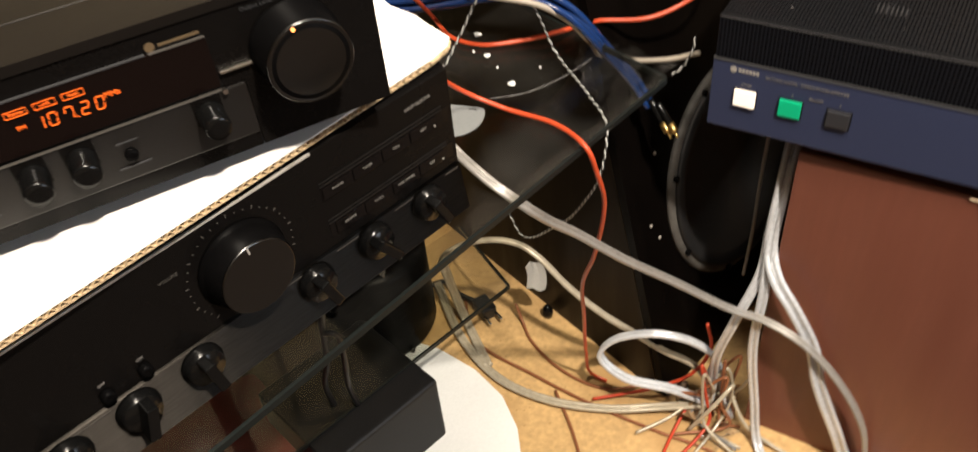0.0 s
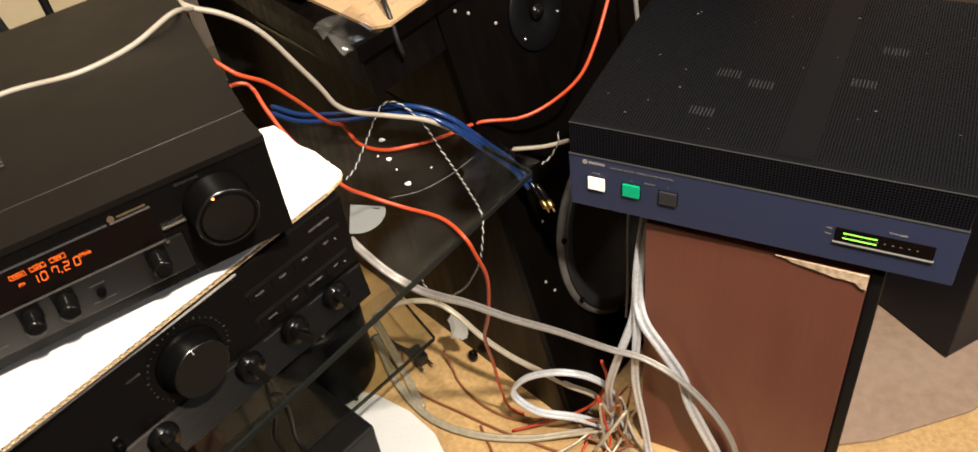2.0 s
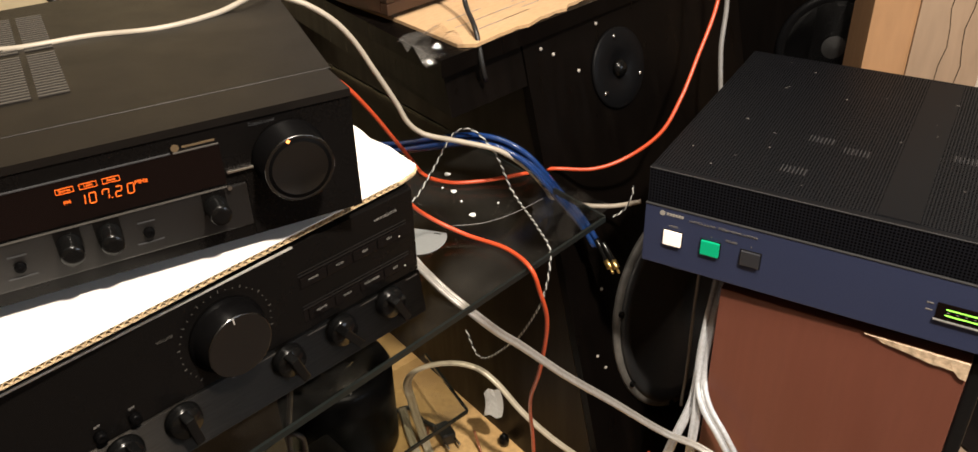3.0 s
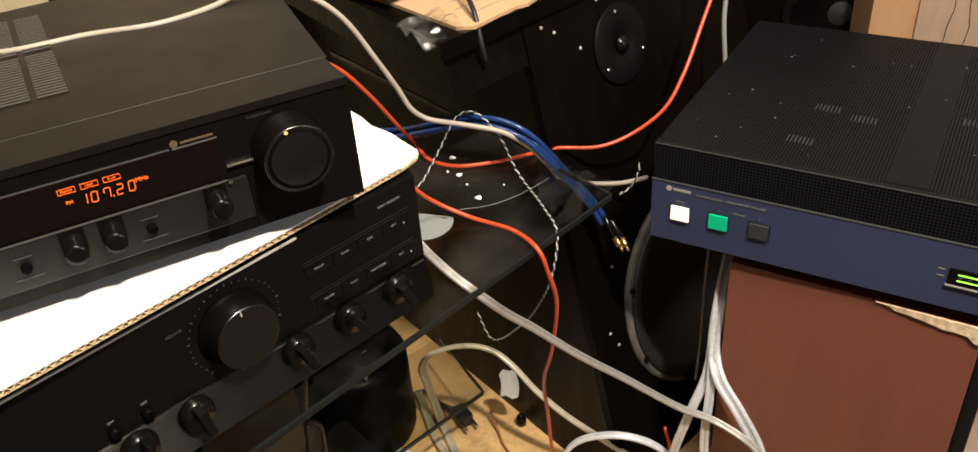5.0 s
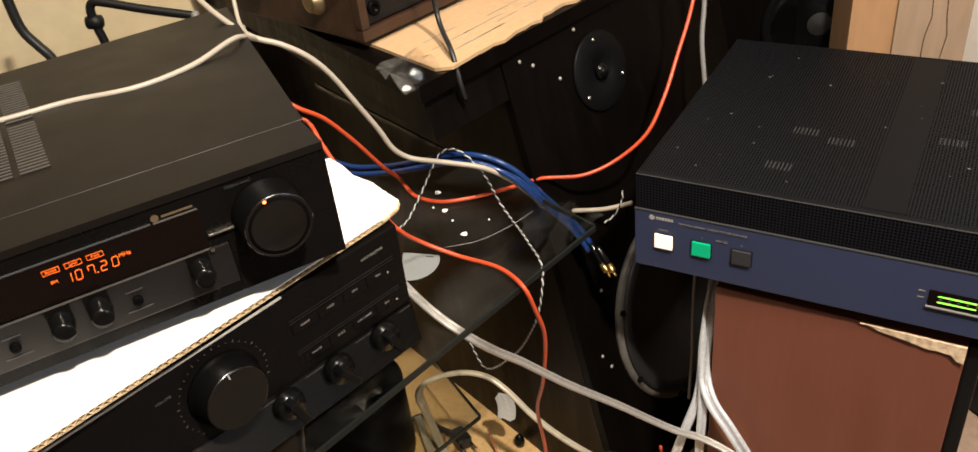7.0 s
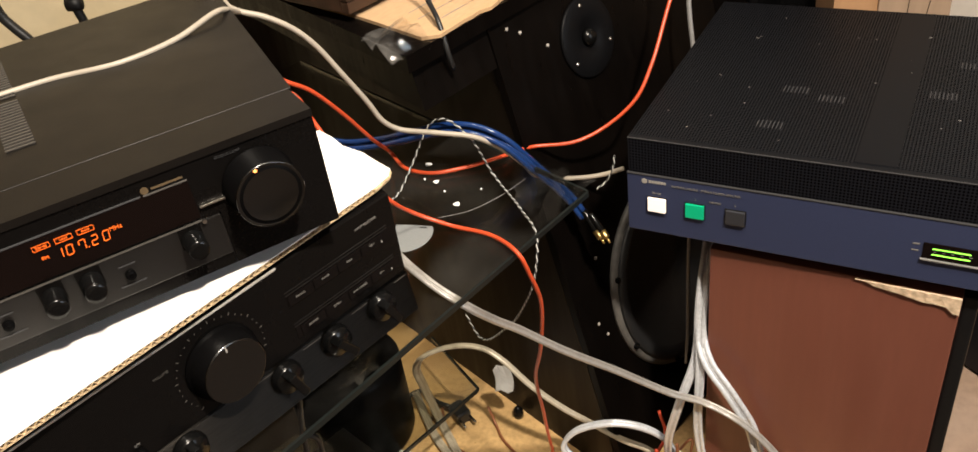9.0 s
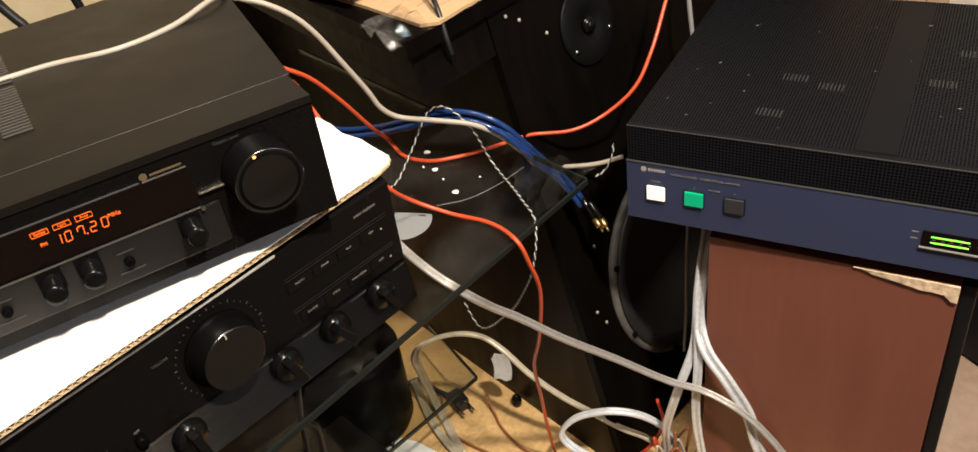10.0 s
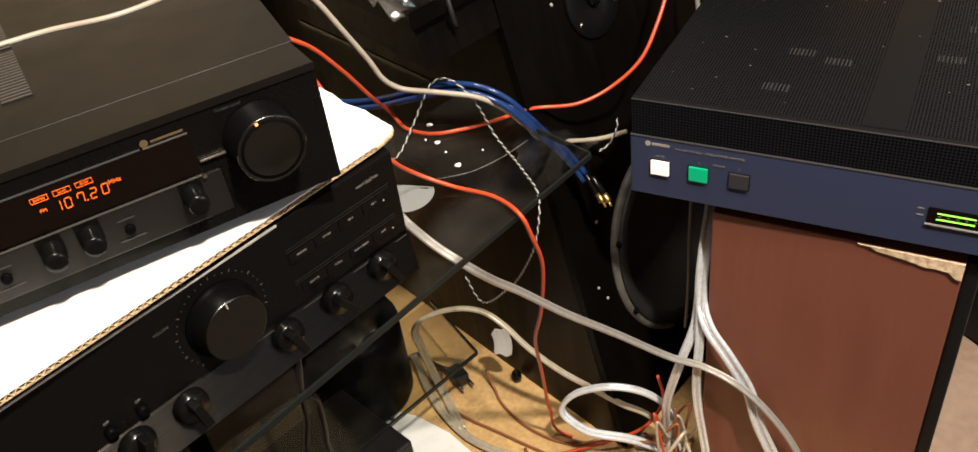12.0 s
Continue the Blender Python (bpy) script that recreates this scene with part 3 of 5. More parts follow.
def power_amplifier():
    am = thing("power_amplifier", pose(0.262, 0.753, 0.551, 0, 0, -30), "wide black power amplifier with navy fascia and perforated cover", "amplifier")
    W, D, z0 = 0.435, 0.40, 0.018
    split, top = z0 + 0.0762, z0 + 0.122
    part("fascia", block(0, W, 0, 0.012, z0, split, 0.001), NAVY, am, "navy-black front panel")
    part("fascia_edge", block(0.0, W, -0.0006, 0.004, split + 0.0002, split + 0.0012), FIN, am, "thin dull edge")
    part("front_grille", block(0.001, W - 0.001, 0.002, 0.010, split + 0.0014, top - 0.0012, 0.0008), MESH_FRONT, am, "perforated black front grille")
    part("cover", block(0.001, W - 0.001, 0.0105, D, z0 + 0.002, top, 0.0012), MESH_TOP, am, "perforated black top cover")
    # the glint along the cover's front edge, put in as a paler line
    part("cover_edge_glint", block(0.001, W - 0.001, 0.0015, 0.0030, top - 0.0010, top - 0.0003), FIN, am, "thin paler line painting the glint on the front edge")
    part("cover_lip", block(0.001, W - 0.001, 0.0031, 0.0103, top - 0.0010, top - 0.0002), PLAIN, am, "plain black front lip")
    part("plain_strip", block(0.235, 0.275, 0.012, D - 0.01, top + 0.0002, top + 0.0007), PLAIN, am, "plain strip of the cover")
    # pale bars on top paint the lit fins glimpsed through the cover
    for x, y in ((0.137, 0.145), (0.288, 0.165), (0.313, 0.245), (0.178, 0.131), (0.127, 0.058)):
        for k in range(7):
            part("fin", block(x + 0.0042 * k, x + 0.0042 * k + 0.0011, y, y + 0.016, top + 0.00015, top + 0.0006), FIN, am, "pale bar on the cover painting a lit fin below")
    for name, x, mat, label in (("power_key", 0.0245, WHITE_KEY, "lit white push key"), ("speaker_key", 0.0682, GREEN_KEY, "lit green push key"), ("speaker_key", 0.1130, GREY_KEY, "unlit grey push key")):
        key = part(name, block(x, x + 0.0210, -0.0034, 0.0, z0 + 0.0305, z0 + 0.0485, 0.0008), mat, am, label)
        part("key_frame", block(x - 0.0012, x + 0.0222, -0.0008, 0.0001, z0 + 0.0293, z0 + 0.0497, 0.0003), BLACK, key)
    # brand mark as plain shapes
    mark = lathe([(0.0032, 0), (0.0032, 0.0004)], 20, m=outward(0.0205, z0 + 0.0690))
    part("brand_mark", mark, INK, am, "round grey mark")
    bm = bmesh.new()
    for k in range(6):
        block(0.0255 + 0.0034 * k, 0.0282 + 0.0034 * k, -0.0005, 0, z0 + 0.0674, z0 + 0.0706, 0, bm)
    part("brand_bar", bm, INK, am)
    lettering("NATURAL SOUND   STEREO POWER AMPLIFIER", 0.0036, 0.052, z0 + 0.0672, INK_DIM, am, align="LEFT")
    lettering("POWER", 0.0030, 0.0348, z0 + 0.0545, INK_DIM, am)
    lettering("A", 0.0030, 0.079, z0 + 0.0545, INK_DIM, am)
    lettering("SPEAKERS", 0.0030, 0.101, z0 + 0.0545, INK_DIM, am)
    lettering("B", 0.0030, 0.123, z0 + 0.0545, INK_DIM, am)
    meter = part("meter_window", block(0.310, 0.410, -0.0012, 0.0, z0 + 0.030, z0 + 0.049, 0.0004), WINDOW, am, "dark level meter window")
    part("meter_sill", block(0.309, 0.411, -0.0030, -0.0, z0 + 0.0285, z0 + 0.0298), GREY_PLASTIC, meter)
    for z in (0.0350, 0.0420):
        part("meter_bar", block(0.3185, 0.353, -0.0018, -0.0013, z0 + z + 0.0006, z0 + z + 0.0017), GREEN_LED, meter, "lit green level bar")
    for i in range(10):
        part("meter_tick", block(0.320 + 0.008 * i, 0.3225 + 0.008 * i, -0.0016, -0.0013, z0 + 0.0392, z0 + 0.0400), INK_DIM, meter)
    lettering("PEAK LEVEL", 0.0036, 0.372, z0 + 0.0555, INK, am)
    for z in (0.037, 0.045):
        part("print_bar", block(0.300, 0.3065, -0.0005, 0, z0 + z, z0 + z + 0.0012), INK_DIM, am)
    rng = random.Random(31)
    for k in range(26):
        x, y, q = rng.uniform(0.02, 0.41), rng.uniform(0.03, 0.38), rng.uniform(0.0005, 0.0013)
        part("dust_fleck", block(x, x + q * rng.uniform(1, 3), y, y + q, top + 0.0008, top + 0.0012), INK_DIM, am, "pale dust fleck")
    for x in (0.035, 0.40):
        for y in (0.04, 0.33):
            part("foot", lathe([(0.016, 0), (0.018, 0.019)], 20, m=pose(x, y, 0)), BLACK, am, "round rubber foot")
    return am


power_amplifier()


# ---- integrated amplifier ----
def ring_knob(parent, name, x, z, r, depth, material, label="", pointer=False, y=0.0):
    m = outward(x, z, y)
    k = part(name, lathe([(r * 1.05, 0), (r * 1.05, 0.002), (r, 0.003), (r * 0.97, depth - 0.002), (r * 0.88, depth), (r * 0.3, depth - 0.0006), (0.0001, depth - 0.0008)], 48, m=m), material, parent, label, True)
    if pointer:
        part("pointer", _moved(block(-0.0006, 0.0006, r * 0.35, r * 0.92, depth - 0.0002, depth + 0.0005), m), INK, k)
    return k


def _moved(bm, m):
    bm.transform(m)
    return bm


def grip_knob(parent, x, z, y=0.0, turn=0):
    """Small selector with a raised finger bar."""
    m = outward(x, z, y) @ pose(0, 0, 0, 0, 0, turn)
    k = part("selector_knob", lathe([(0.0150, 0), (0.0150, 0.0025), (0.0135, 0.006), (0.0125, 0.009), (0.0001, 0.0095)], 40, m=m), KNOB_SHINE, parent, "round black selector", True)
    part("finger_bar", _moved(block(-0.0038, 0.0038, -0.0132, 0.0132, 0.008, 0.021, 0.0012), m), KNOB_SHINE, k)
    return k


def integrated_amplifier():
    am = thing("integrated_amplifier", pose(0.022, 0.5644, 0.637, 0, 0, 46), "black full-width integrated amplifier with large volume knob, on the glass shelf", "amplifier")
    g = 0.637
    lo, mid, hi = 0.645 - g, 0.690 - g, 0.780 - g
    part("body", block(-0.428, -0.002, 0.012, 0.33, lo + 0.004, hi - 0.001, 0.002), COVER, am, "black metal case")
    brow = hi - 0.0062
    bm = block(-0.43, 0, 0, 0.0118, mid, hi - 0.0002, 0.0)
    for v in bm.verts:
        if v.co.z > hi - 0.002 and v.co.y < 0.004:
            v.co.z = brow
    part("front_panel", bm, FASCIA, am, "black upper fascia with a sloping brow")
    # pale strip laid where the lamp highlight runs along the brow
    edge = block(-0.43, -0.125, -0.0014, 0.0004, -0.0008, 0.0010, 0.0004)
    for v in edge.verts:
        v.co.z += brow - 0.0006 + 0.022 * (v.co.x + 0.15)
    part("edge_glint_strip", edge, EDGE_GLINT, am, "thin pale strip painting the highlight on the front edge")
    bm = block(-0.43, 0, -0.002, 0.0116, lo, mid - 0.0015, 0.001)
    for v in bm.verts:
        if v.co.z < lo + 0.01 and v.co.y < 0.004:
            v.co.y -= 0.006
    part("lower_panel", bm, BRUSHED, am, "brushed dark metal lower fascia")
    # volume
    vx, vz = -0.1925, 0.7265 - g
    m = outward(vx, vz)
    vol = part("volume_knob", lathe([(0.0322, 0), (0.0322, 0.002), (0.0305, 0.003), (0.0300, 0.006), (0.0278, 0.0185), (0.0262, 0.0202), (0.0240, 0.0206), (0.0001, 0.0200)], 64, m=m), KNOB, am, "big black volume knob", True)
    part("knob_rim", lathe([(0.0272, 0.0190), (0.0272, 0.0198), (0.0262, 0.0207), (0.0254, 0.0206)], 56, m=m), RIM, vol, "turned glossy rim", True)
    part("pointer", _moved(block(-0.0006, 0.0006, 0.0215, 0.0262, 0.0200, 0.0211), m @ pose(0, 0, 0, 0, 0, 5)), INK, vol)
    for i in range(31):
        a = radians(-135 + 9 * i)
        r0, r1 = 0.0388, 0.0398 if i % 3 else 0.0412
        part("scale_tick", _moved(block(-0.00035, 0.00035, r0, r1, 0, 0.0004), m @ pose(0, 0, 0, 0, 0, -math.degrees(a))), SLAT, am)
    lettering("VOLUME", 0.0034, -0.2400, 0.1120, SLAT, am)
    # source keys in two recessed rows
    for z, x0, words in ((0.1010, -0.1108, ("PHONO", "TUNER", "CD-2", "CD-1")), (0.0680, -0.1071, ("SOURCE", "TAPE 2", "TAPE 1/VIDEO", "DAT"))):
        part("key_channel", block(-0.1245, -0.004, -0.0004, 0.0004, z - 0.0070, z + 0.0055), KEY, am, "glossy black channel")
        for dz in (0.0058, 0.0086):
            part("channel_line", block(-0.1245, -0.010, -0.0010, -0.0002, z + dz, z + dz + 0.0008), FASCIA_LOW, am)
        for i, w in enumerate(words):
            x = x0 + 0.0269 * i
            part("source_key", block(x - 0.0125, x + 0.0125, -0.0014, -0.0005, z - 0.0058, z + 0.0042, 0.0003), KEY, am, "slim black source key")
            lettering(w, 0.0027, x, z, INK_DIM, am, y=-0.0016)
        part("key_light", lathe([(0.0008, 0), (0.0008, 0.0006)], 8, m=outward(x0 + 0.0917, z - 0.0033, -0.0014)), INK, am, "tiny pale indicator dot")
    lettering("INPUT SELECTOR", 0.0032, -0.031, 0.1240, INK_DIM, am)
    for x, turn in ((-0.1485, 20), (-0.094, 35), (-0.0395, 25), (-0.244, 10), (-0.291, -15), (-0.338, 0)):
        grip_knob(am, x, 0.676 - g, -0.004, turn)
    for x in (-0.276, -0.302):
        ring_knob(am, "push_button", x, 0.698 - g, 0.0045, 0.006, KNOB, "small round push button")
        lettering("OFF", 0.0028, x, 0.707 - g, INK_DIM, am)
    for x, w in ((-0.175, 0.045), (-0.060, 0.018), (-0.115, 0.02), (-0.010, 0.014), (-0.335, 0.06), (-0.395, 0.04)):
        part("print_bar", block(x - w / 2, x + w / 2, -0.0025, -0.0018, 0.6857 - g, 0.6864 - g), SLAT, am)
    for x in (-0.39, -0.04):
        for y in (0.05, 0.28):
            part("foot", lathe([(0.018, 0.0), (0.020, 0.012)], 24, m=pose(x, y, 0)), BLACK, am, "round rubber foot")
    return am


integrated_amplifier()


# ---- corrugated card between the two units ----
def corrugated_card():
    rng = random.Random(2)
    card = thing("corrugated_card", pose(0.0199, 0.5651, 0.7812, 0, 0, 48.5), "white-faced corrugated card with a frayed corner, lying on the amplifier", "cardboard")
    back = [(-0.008, 0.0), (0.0098, 0.0034), (0.0187, 0.0100), (0.0240, 0.0326), (0.0290, 0.0544), (0.0275, 0.081), (0.0350, 0.105), (0.0385, 0.1275)]
    edge = [(x + rng.uniform(-0.0008, 0.0008), y) for x, y in back[1:]]
    outline = [(-0.50, 0.0), (-0.008, 0.0), *edge, (-0.02, 0.17), (-0.30, 0.33), (-0.50, 0.33)]
    part("upper_liner", prism(outline, 0.0046, 0.0056), CARD_WHITE, card, "white coated face")
    part("lower_liner", prism(outline, 0.0, 0.0008), KRAFT_EDGE, card, "brown liner")
    # the fluted layer, seen at the cut edge
    bm = bmesh.new()
    n = 620
    row = []
    for i in range(n + 1):
        x = -0.50 + 0.492 * i / n
        z = 0.0027 + 0.0018 * math.sin(x * 2 * math.pi / 0.0068)
        row.append([bm.verts.new((x, y, z + dz)) for y, dz in ((-0.0004, -0.0004), (-0.0004, 0.0004), (0.02, 0.0004), (0.02, -0.0004))])
    for a, b in zip(row, row[1:]):
        for k in range(4):
            bm.faces.new((a[k], a[(k + 1) % 4], b[(k + 1) % 4], b[k]))
    part("fluting", bm, KRAFT_EDGE, card, "wavy brown fluting at the cut edge")
    # frayed tip
    bm = bmesh.new()
    for k in range(22):
        t = k / 21 * 3
        a, b = back[int(min(2, t))], back[int(min(2, t)) + 1]
        f = t - int(min(2, t))
        x, y = a[0] + (b[0] - a[0]) * f, a[1] + (b[1] - a[1]) * f
        block(x - 0.004, x + rng.uniform(-0.0005, 0.0012), y - 0.0012 - rng.uniform(0, 0.0008), y + 0.002, rng.uniform(0.0009, 0.0022), rng.uniform(0.0034, 0.0053), 0.0004, bm, 1)
    part("frayed_corner", bm, KRAFT_EDGE, card, "crushed and frayed brown corner")
    return card


corrugated_card()


# ---- tuner-amplifier ----
SEGMENTS = {"0": "abcdef", "1": "bc", "2": "abged", "7": "abcf"}


def digit(bm, ch, x, z, w, h, t, slant=0.12):
    lines = {"a": ((0, h), (w, h)), "b": ((w, h / 2), (w, h)), "c": ((w, 0), (w, h / 2)), "d": ((0, 0), (w, 0)), "e": ((0, 0), (0, h / 2)), "f": ((0, h / 2), (0, h)), "g": ((0, h / 2), (w, h / 2))}
    for s in SEGMENTS[ch]:
        (ax, az), (bx, bz) = lines[s]
        gx, gz = (t * 0.6 if az == bz else 0), (t * 0.6 if ax == bx else 0)
        made = bmesh.ops.create_cube(bm, size=1.0)["verts"]
        cx, cz, lx, lz = (ax + bx) / 2, (az + bz) / 2, abs(bx - ax) - 2 * gx + (t if ax == bx else 0), abs(bz - az) - 2 * gz + (t if az == bz else 0)
        for v in made:
            px, pz = cx + v.co.x * lx, cz + v.co.z * lz
            v.co = Vector((x + px + pz * slant, -0.0016 + v.co.y * 0.0004, z + pz))


def receiver():
    rc = thing("stereo_receiver", pose(-0.008, 0.495, 0.7883, 0, 0, 30), "black stereo receiver with lit amber radio display, on the card", "receiver")
    g = 0.7853
    lo, hi = 0.797 - g, 0.896 - g
    W, D = 0.43, 0.335
    bm = block(-W + 0.003, -0.003, 0.046, D, lo + 0.003, hi + 0.0003)
    for v in bm.verts:
        if v.co.x > -0.2:
            v.co.x += 0.120 * v.co.y
            v.co.y += 0.035 if v.co.y > 0.2 else 0.0
    bmesh.ops.bevel(bm, geom=list(bm.edges), offset=0.0003, segments=1, affect="EDGES")
    part("cover", bm, COVER, rc, "satin black metal cover")
    part("top_panel_edge", block(-W, 0, 0.0, 0.0459, hi - 0.006, hi), COVER, rc, "front lip of the cover")
    part("front_panel", block(-W, 0, 0.0015, 0.0215, lo + 0.046, hi - 0.0065), FASCIA, rc, "glossy black upper fascia")
    # flat strip in blacker material: the curved-under edge's shade is painted
    part("lower_lip", block(-W, -0.086, 0.0015, 0.0215, lo, lo + 0.0098), FASCIA, rc, "flat lower edge strip, its turned-under shade put into black")
    part("lower_panel", block(-W, -0.086, 0.0, 0.0215, lo + 0.010, lo + 0.0455, 0.0012), FASCIA_LOW, rc, "dark grey lower fascia")
    part("end_panel", block(-0.0855, 0, 0.0015, 0.0215, lo, lo + 0.0459), FASCIA, rc)
    part("base_strip", block(-W + 0.01, -0.01, 0.022, 0.05, lo - 0.006, lo + 0.0027), BLACK, rc, "dark set-back base")
    # display window with its bright frame lines
    win = part("display_window", block(-0.41, -0.100, -0.0006, 0.0014, 0.8460 - g, 0.8775 - g), WINDOW, rc, "dark red-black display window")
    part("frame_line", block(-0.41, -0.133, -0.0010, 0.0010, 0.0926, 0.0932), FIN, win, "thin dull line")
    part("frame_line", block(-0.131, -0.100, -0.0010, 0.0010, 0.0922, 0.0927), SLAT, win)
    part("frame_line", block(-0.41, -0.0995, -0.0012, 0.0012, 0.0574, 0.0580), SLAT, win, "thin bright line")
    bm = bmesh.new()
    x = -0.1965
    for ch, step in (("1", 0.0068), ("0", 0.0083), ("7", 0.0083), ("2", 0.0078), ("0", 0.0)):
        digit(bm, ch, x, 0.0722, 0.0040, 0.0074, 0.00062)
        x += step
    block(-0.1760, -0.1752, -0.0018, -0.0014, 0.0720, 0.0729, 0, bm)
    part("frequency_digits", bm, AMBER, win, "amber lit digits 107.20")
    lettering("MHz", 0.0045, -0.1555, 0.0788, AMBER, win, y=-0.0014, name="unit_letters")
    lettering("FM", 0.0038, -0.2030, 0.0765, AMBER, win, y=-0.0014, name="band_letters")
    for x, w in ((-0.2025, "Stereo"), (-0.1880, "Lock"), (-0.1735, "Auto")):
        bm = bmesh.new()
        for a, b, c, d in ((-0.0056, 0.0056, 0.0017, 0.0020), (-0.0056, 0.0056, -0.0020, -0.0017), (-0.0056, -0.0053, -0.0017, 0.0017), (0.0053, 0.0056, -0.0017, 0.0017)):
            block(x + a, x + b, -0.0018, -0.0014, 0.0855 + c, 0.0855 + d, 0, bm)
        part("indicator_frame", bm, AMBER, win, "lit amber frame")
        lettering(w, 0.0028, x, 0.0855, AMBER, win, y=-0.0014, name="indicator_letters")
    # brand mark as plain shapes
    part("brand_mark", lathe([(0.0028, 0), (0.0028, 0.0005)], 16, m=outward(-0.1290, 0.0955, 0.0014)), INK_GOLD, rc, "small gold mark")
    part("brand_bar", block(-0.1245, -0.1020, 0.0009, 0.0014, 0.0945, 0.0960), INK_GOLD, rc)
    lettering("Output Level", 0.0036, -0.068, 0.1000, FIN, rc, y=0.0010)
    # output knob
    kx, kz = -0.0520, 0.8560 - g
    knob = ring_knob(rc, "output_knob", kx, kz, 0.0262, 0.0262, KNOB, "big black output level knob")
    m = outward(kx, kz)
    part("knob_rim", lathe([(0.0254, 0.0246), (0.0258, 0.0254), (0.0248, 0.0264), (0.0243, 0.0261)], 56, m=m), RIM, knob, "turned glossy rim", True)
    a = radians(105)
    part("knob_pointer", lathe([(0.0012, 0.0235), (0.0012, 0.0268), (0.0001, 0.0270)], 12, m=m @ Matrix.Translation((0.0235 * math.cos(a), 0.0235 * math.sin(a), 0))), AMBER_LED, knob, "glowing amber dot")
    part("silver_slot", block(-0.0985, -0.0765, -0.0020, 0.001, 0.0680, 0.0695, 0.0004), EDGE, rc, "short bright metal bar")
    part("slot_end", lathe([(0.0016, 0), (0.0016, 0.003)], 12, m=outward(-0.0990, 0.0572)), EDGE, rc)
    for x in (-0.1110, -0.1840, -0.2095, -0.33):
        # no recess is cut: its shade is a flat dark plate
        part("knob_well_shade", block(x - 0.0085, x + 0.0085, -0.0004, 0.0002, lo + 0.028, lo + 0.0450), FASCIA, rc, "flat dark plate painting the shade of the recess above the knob")
        ring_knob(rc, "tone_knob", x, 0.8310 - g, 0.0080, 0.019, KNOB_SHINE, "small round black knob")
    for x in (-0.1590, -0.2420, -0.28):
        ring_knob(rc, "push_button", x, 0.8243 - g, 0.0036, 0.004, KNOB, "tiny round button")
        part("print_bar", block(x - 0.009, x + 0.009, -0.0006, 0, 0.8155 - g, 0.8166 - g), FIN, rc)
        part("print_bar", block(x - 0.006, x + 0.006, -0.0006, 0, 0.8318 - g, 0.8328 - g), FIN, rc)
    # slotted vents in the cover
    for i in range(8):
        for j in range(2):
            bm = bmesh.new()
            x0, y0 = -0.2005 - 0.0265 * i, 0.106 + 0.110 * j
            for k in range(17):
                block(x0, x0 + 0.0215, y0 + 0.006 * k, y0 + 0.006 * k + 0.0024, hi + 0.0006, hi + 0.0014, 0, bm)
            # slats far paler than the cover: light on their edges put into colour
            part("vent", bm, SLAT, rc, "row of narrow cooling slats, paler for the light they catch")
    for x in (-0.39, -0.04):
        for y in (0.05, 0.28):
            part("foot", lathe([(0.015, 0.0010), (0.017, lo + 0.004)], 24, m=pose(x, y, 0)), BLACK, rc, "round rubber foot")
    return rc


receiver()


# ---- things on and under the glass ----
def half_sticker():
    pts = [(-0.003, 0.719), (0.034, 0.7085), (0.0385, 0.7065), (0.0395, 0.700)]
    pts += [(0.0395 - 0.030 * (1 - math.cos(i * math.pi / 16)), 0.700 - 0.035 * math.sin(i * math.pi / 16)) for i in range(1, 9)] + [(-0.002, 0.667)]
    lab = thing("grey_label", pose(0, 0, 0.6372), "grey rounded paper label stuck on the glass shelf", "label")
    part("sheet", prism(pts, 0, 0.0006), STICKER, lab)
    part("hang_hole", prism([(0.024, 0.7075), (0.032, 0.7052), (0.0325, 0.7035), (0.0245, 0.7058)], 0.0007, 0.0009), BLACK, lab, "dark slot")
    return lab


half_sticker()
for i, (x, y, r) in enumerate(((0.032, 0.842, 0.0042), (0.042, 0.799, 0.0036), (0.066, 0.745, 0.0040), (0.020, 0.825, 0.0018), (0.028, 0.808, 0.0014), (0.052, 0.775, 0.0014), (0.095, 0.770, 0.0012))):
    crumb = lathe([(r, 0), (r * 0.95, 0.0008), (r * 0.5, 0.0016), (0.0001, 0.0018)], 9, m=pose(x, y, 0.6373, 0, 0, 30 * i), ripple=0.15, teeth=3)
    solid("paper_crumb", crumb, PAPER, "small white paper crumb on the glass shelf", "crumb", group="crumbs on the shelf")


def power_supply():
    ps = thing("black_power_unit", pose(-0.054, 0.720, FLOOR, 0, 0, 44), "black moulded power unit, its lit end painted grey, under the glass shelf", "power unit")
    part("housing", block(-0.178, -0.004, 0.0, 0.16, 0.0, 0.122, 0.006, seg=3), BLACK, ps)
    # the end that faces the light, painted as a grey plate
    part("lit_end_plate", block(-0.0038, 0.0, 0.012, 0.138, 0.006, 0.09, 0.001), GREY_PLASTIC, ps, "grey plate painting the lit end")
    part("socket", block(0.0002, 0.010, 0.03, 0.075, 0.02, 0.06, 0.004), BLACK, ps, "black socket")
    return ps


power_supply()
pot = lathe([(0.088, 0.0), (0.092, 0.01), (0.092, 0.15), (0.085, 0.165), (0.06, 0.17), (0.056, 0.166), (0.0001, 0.166)], 48, m=pose(-0.172, 0.935, FLOOR))
solid("black_tub", pot, KNOB, "round black plastic tub standing under the rack", "tub", smooth=True)
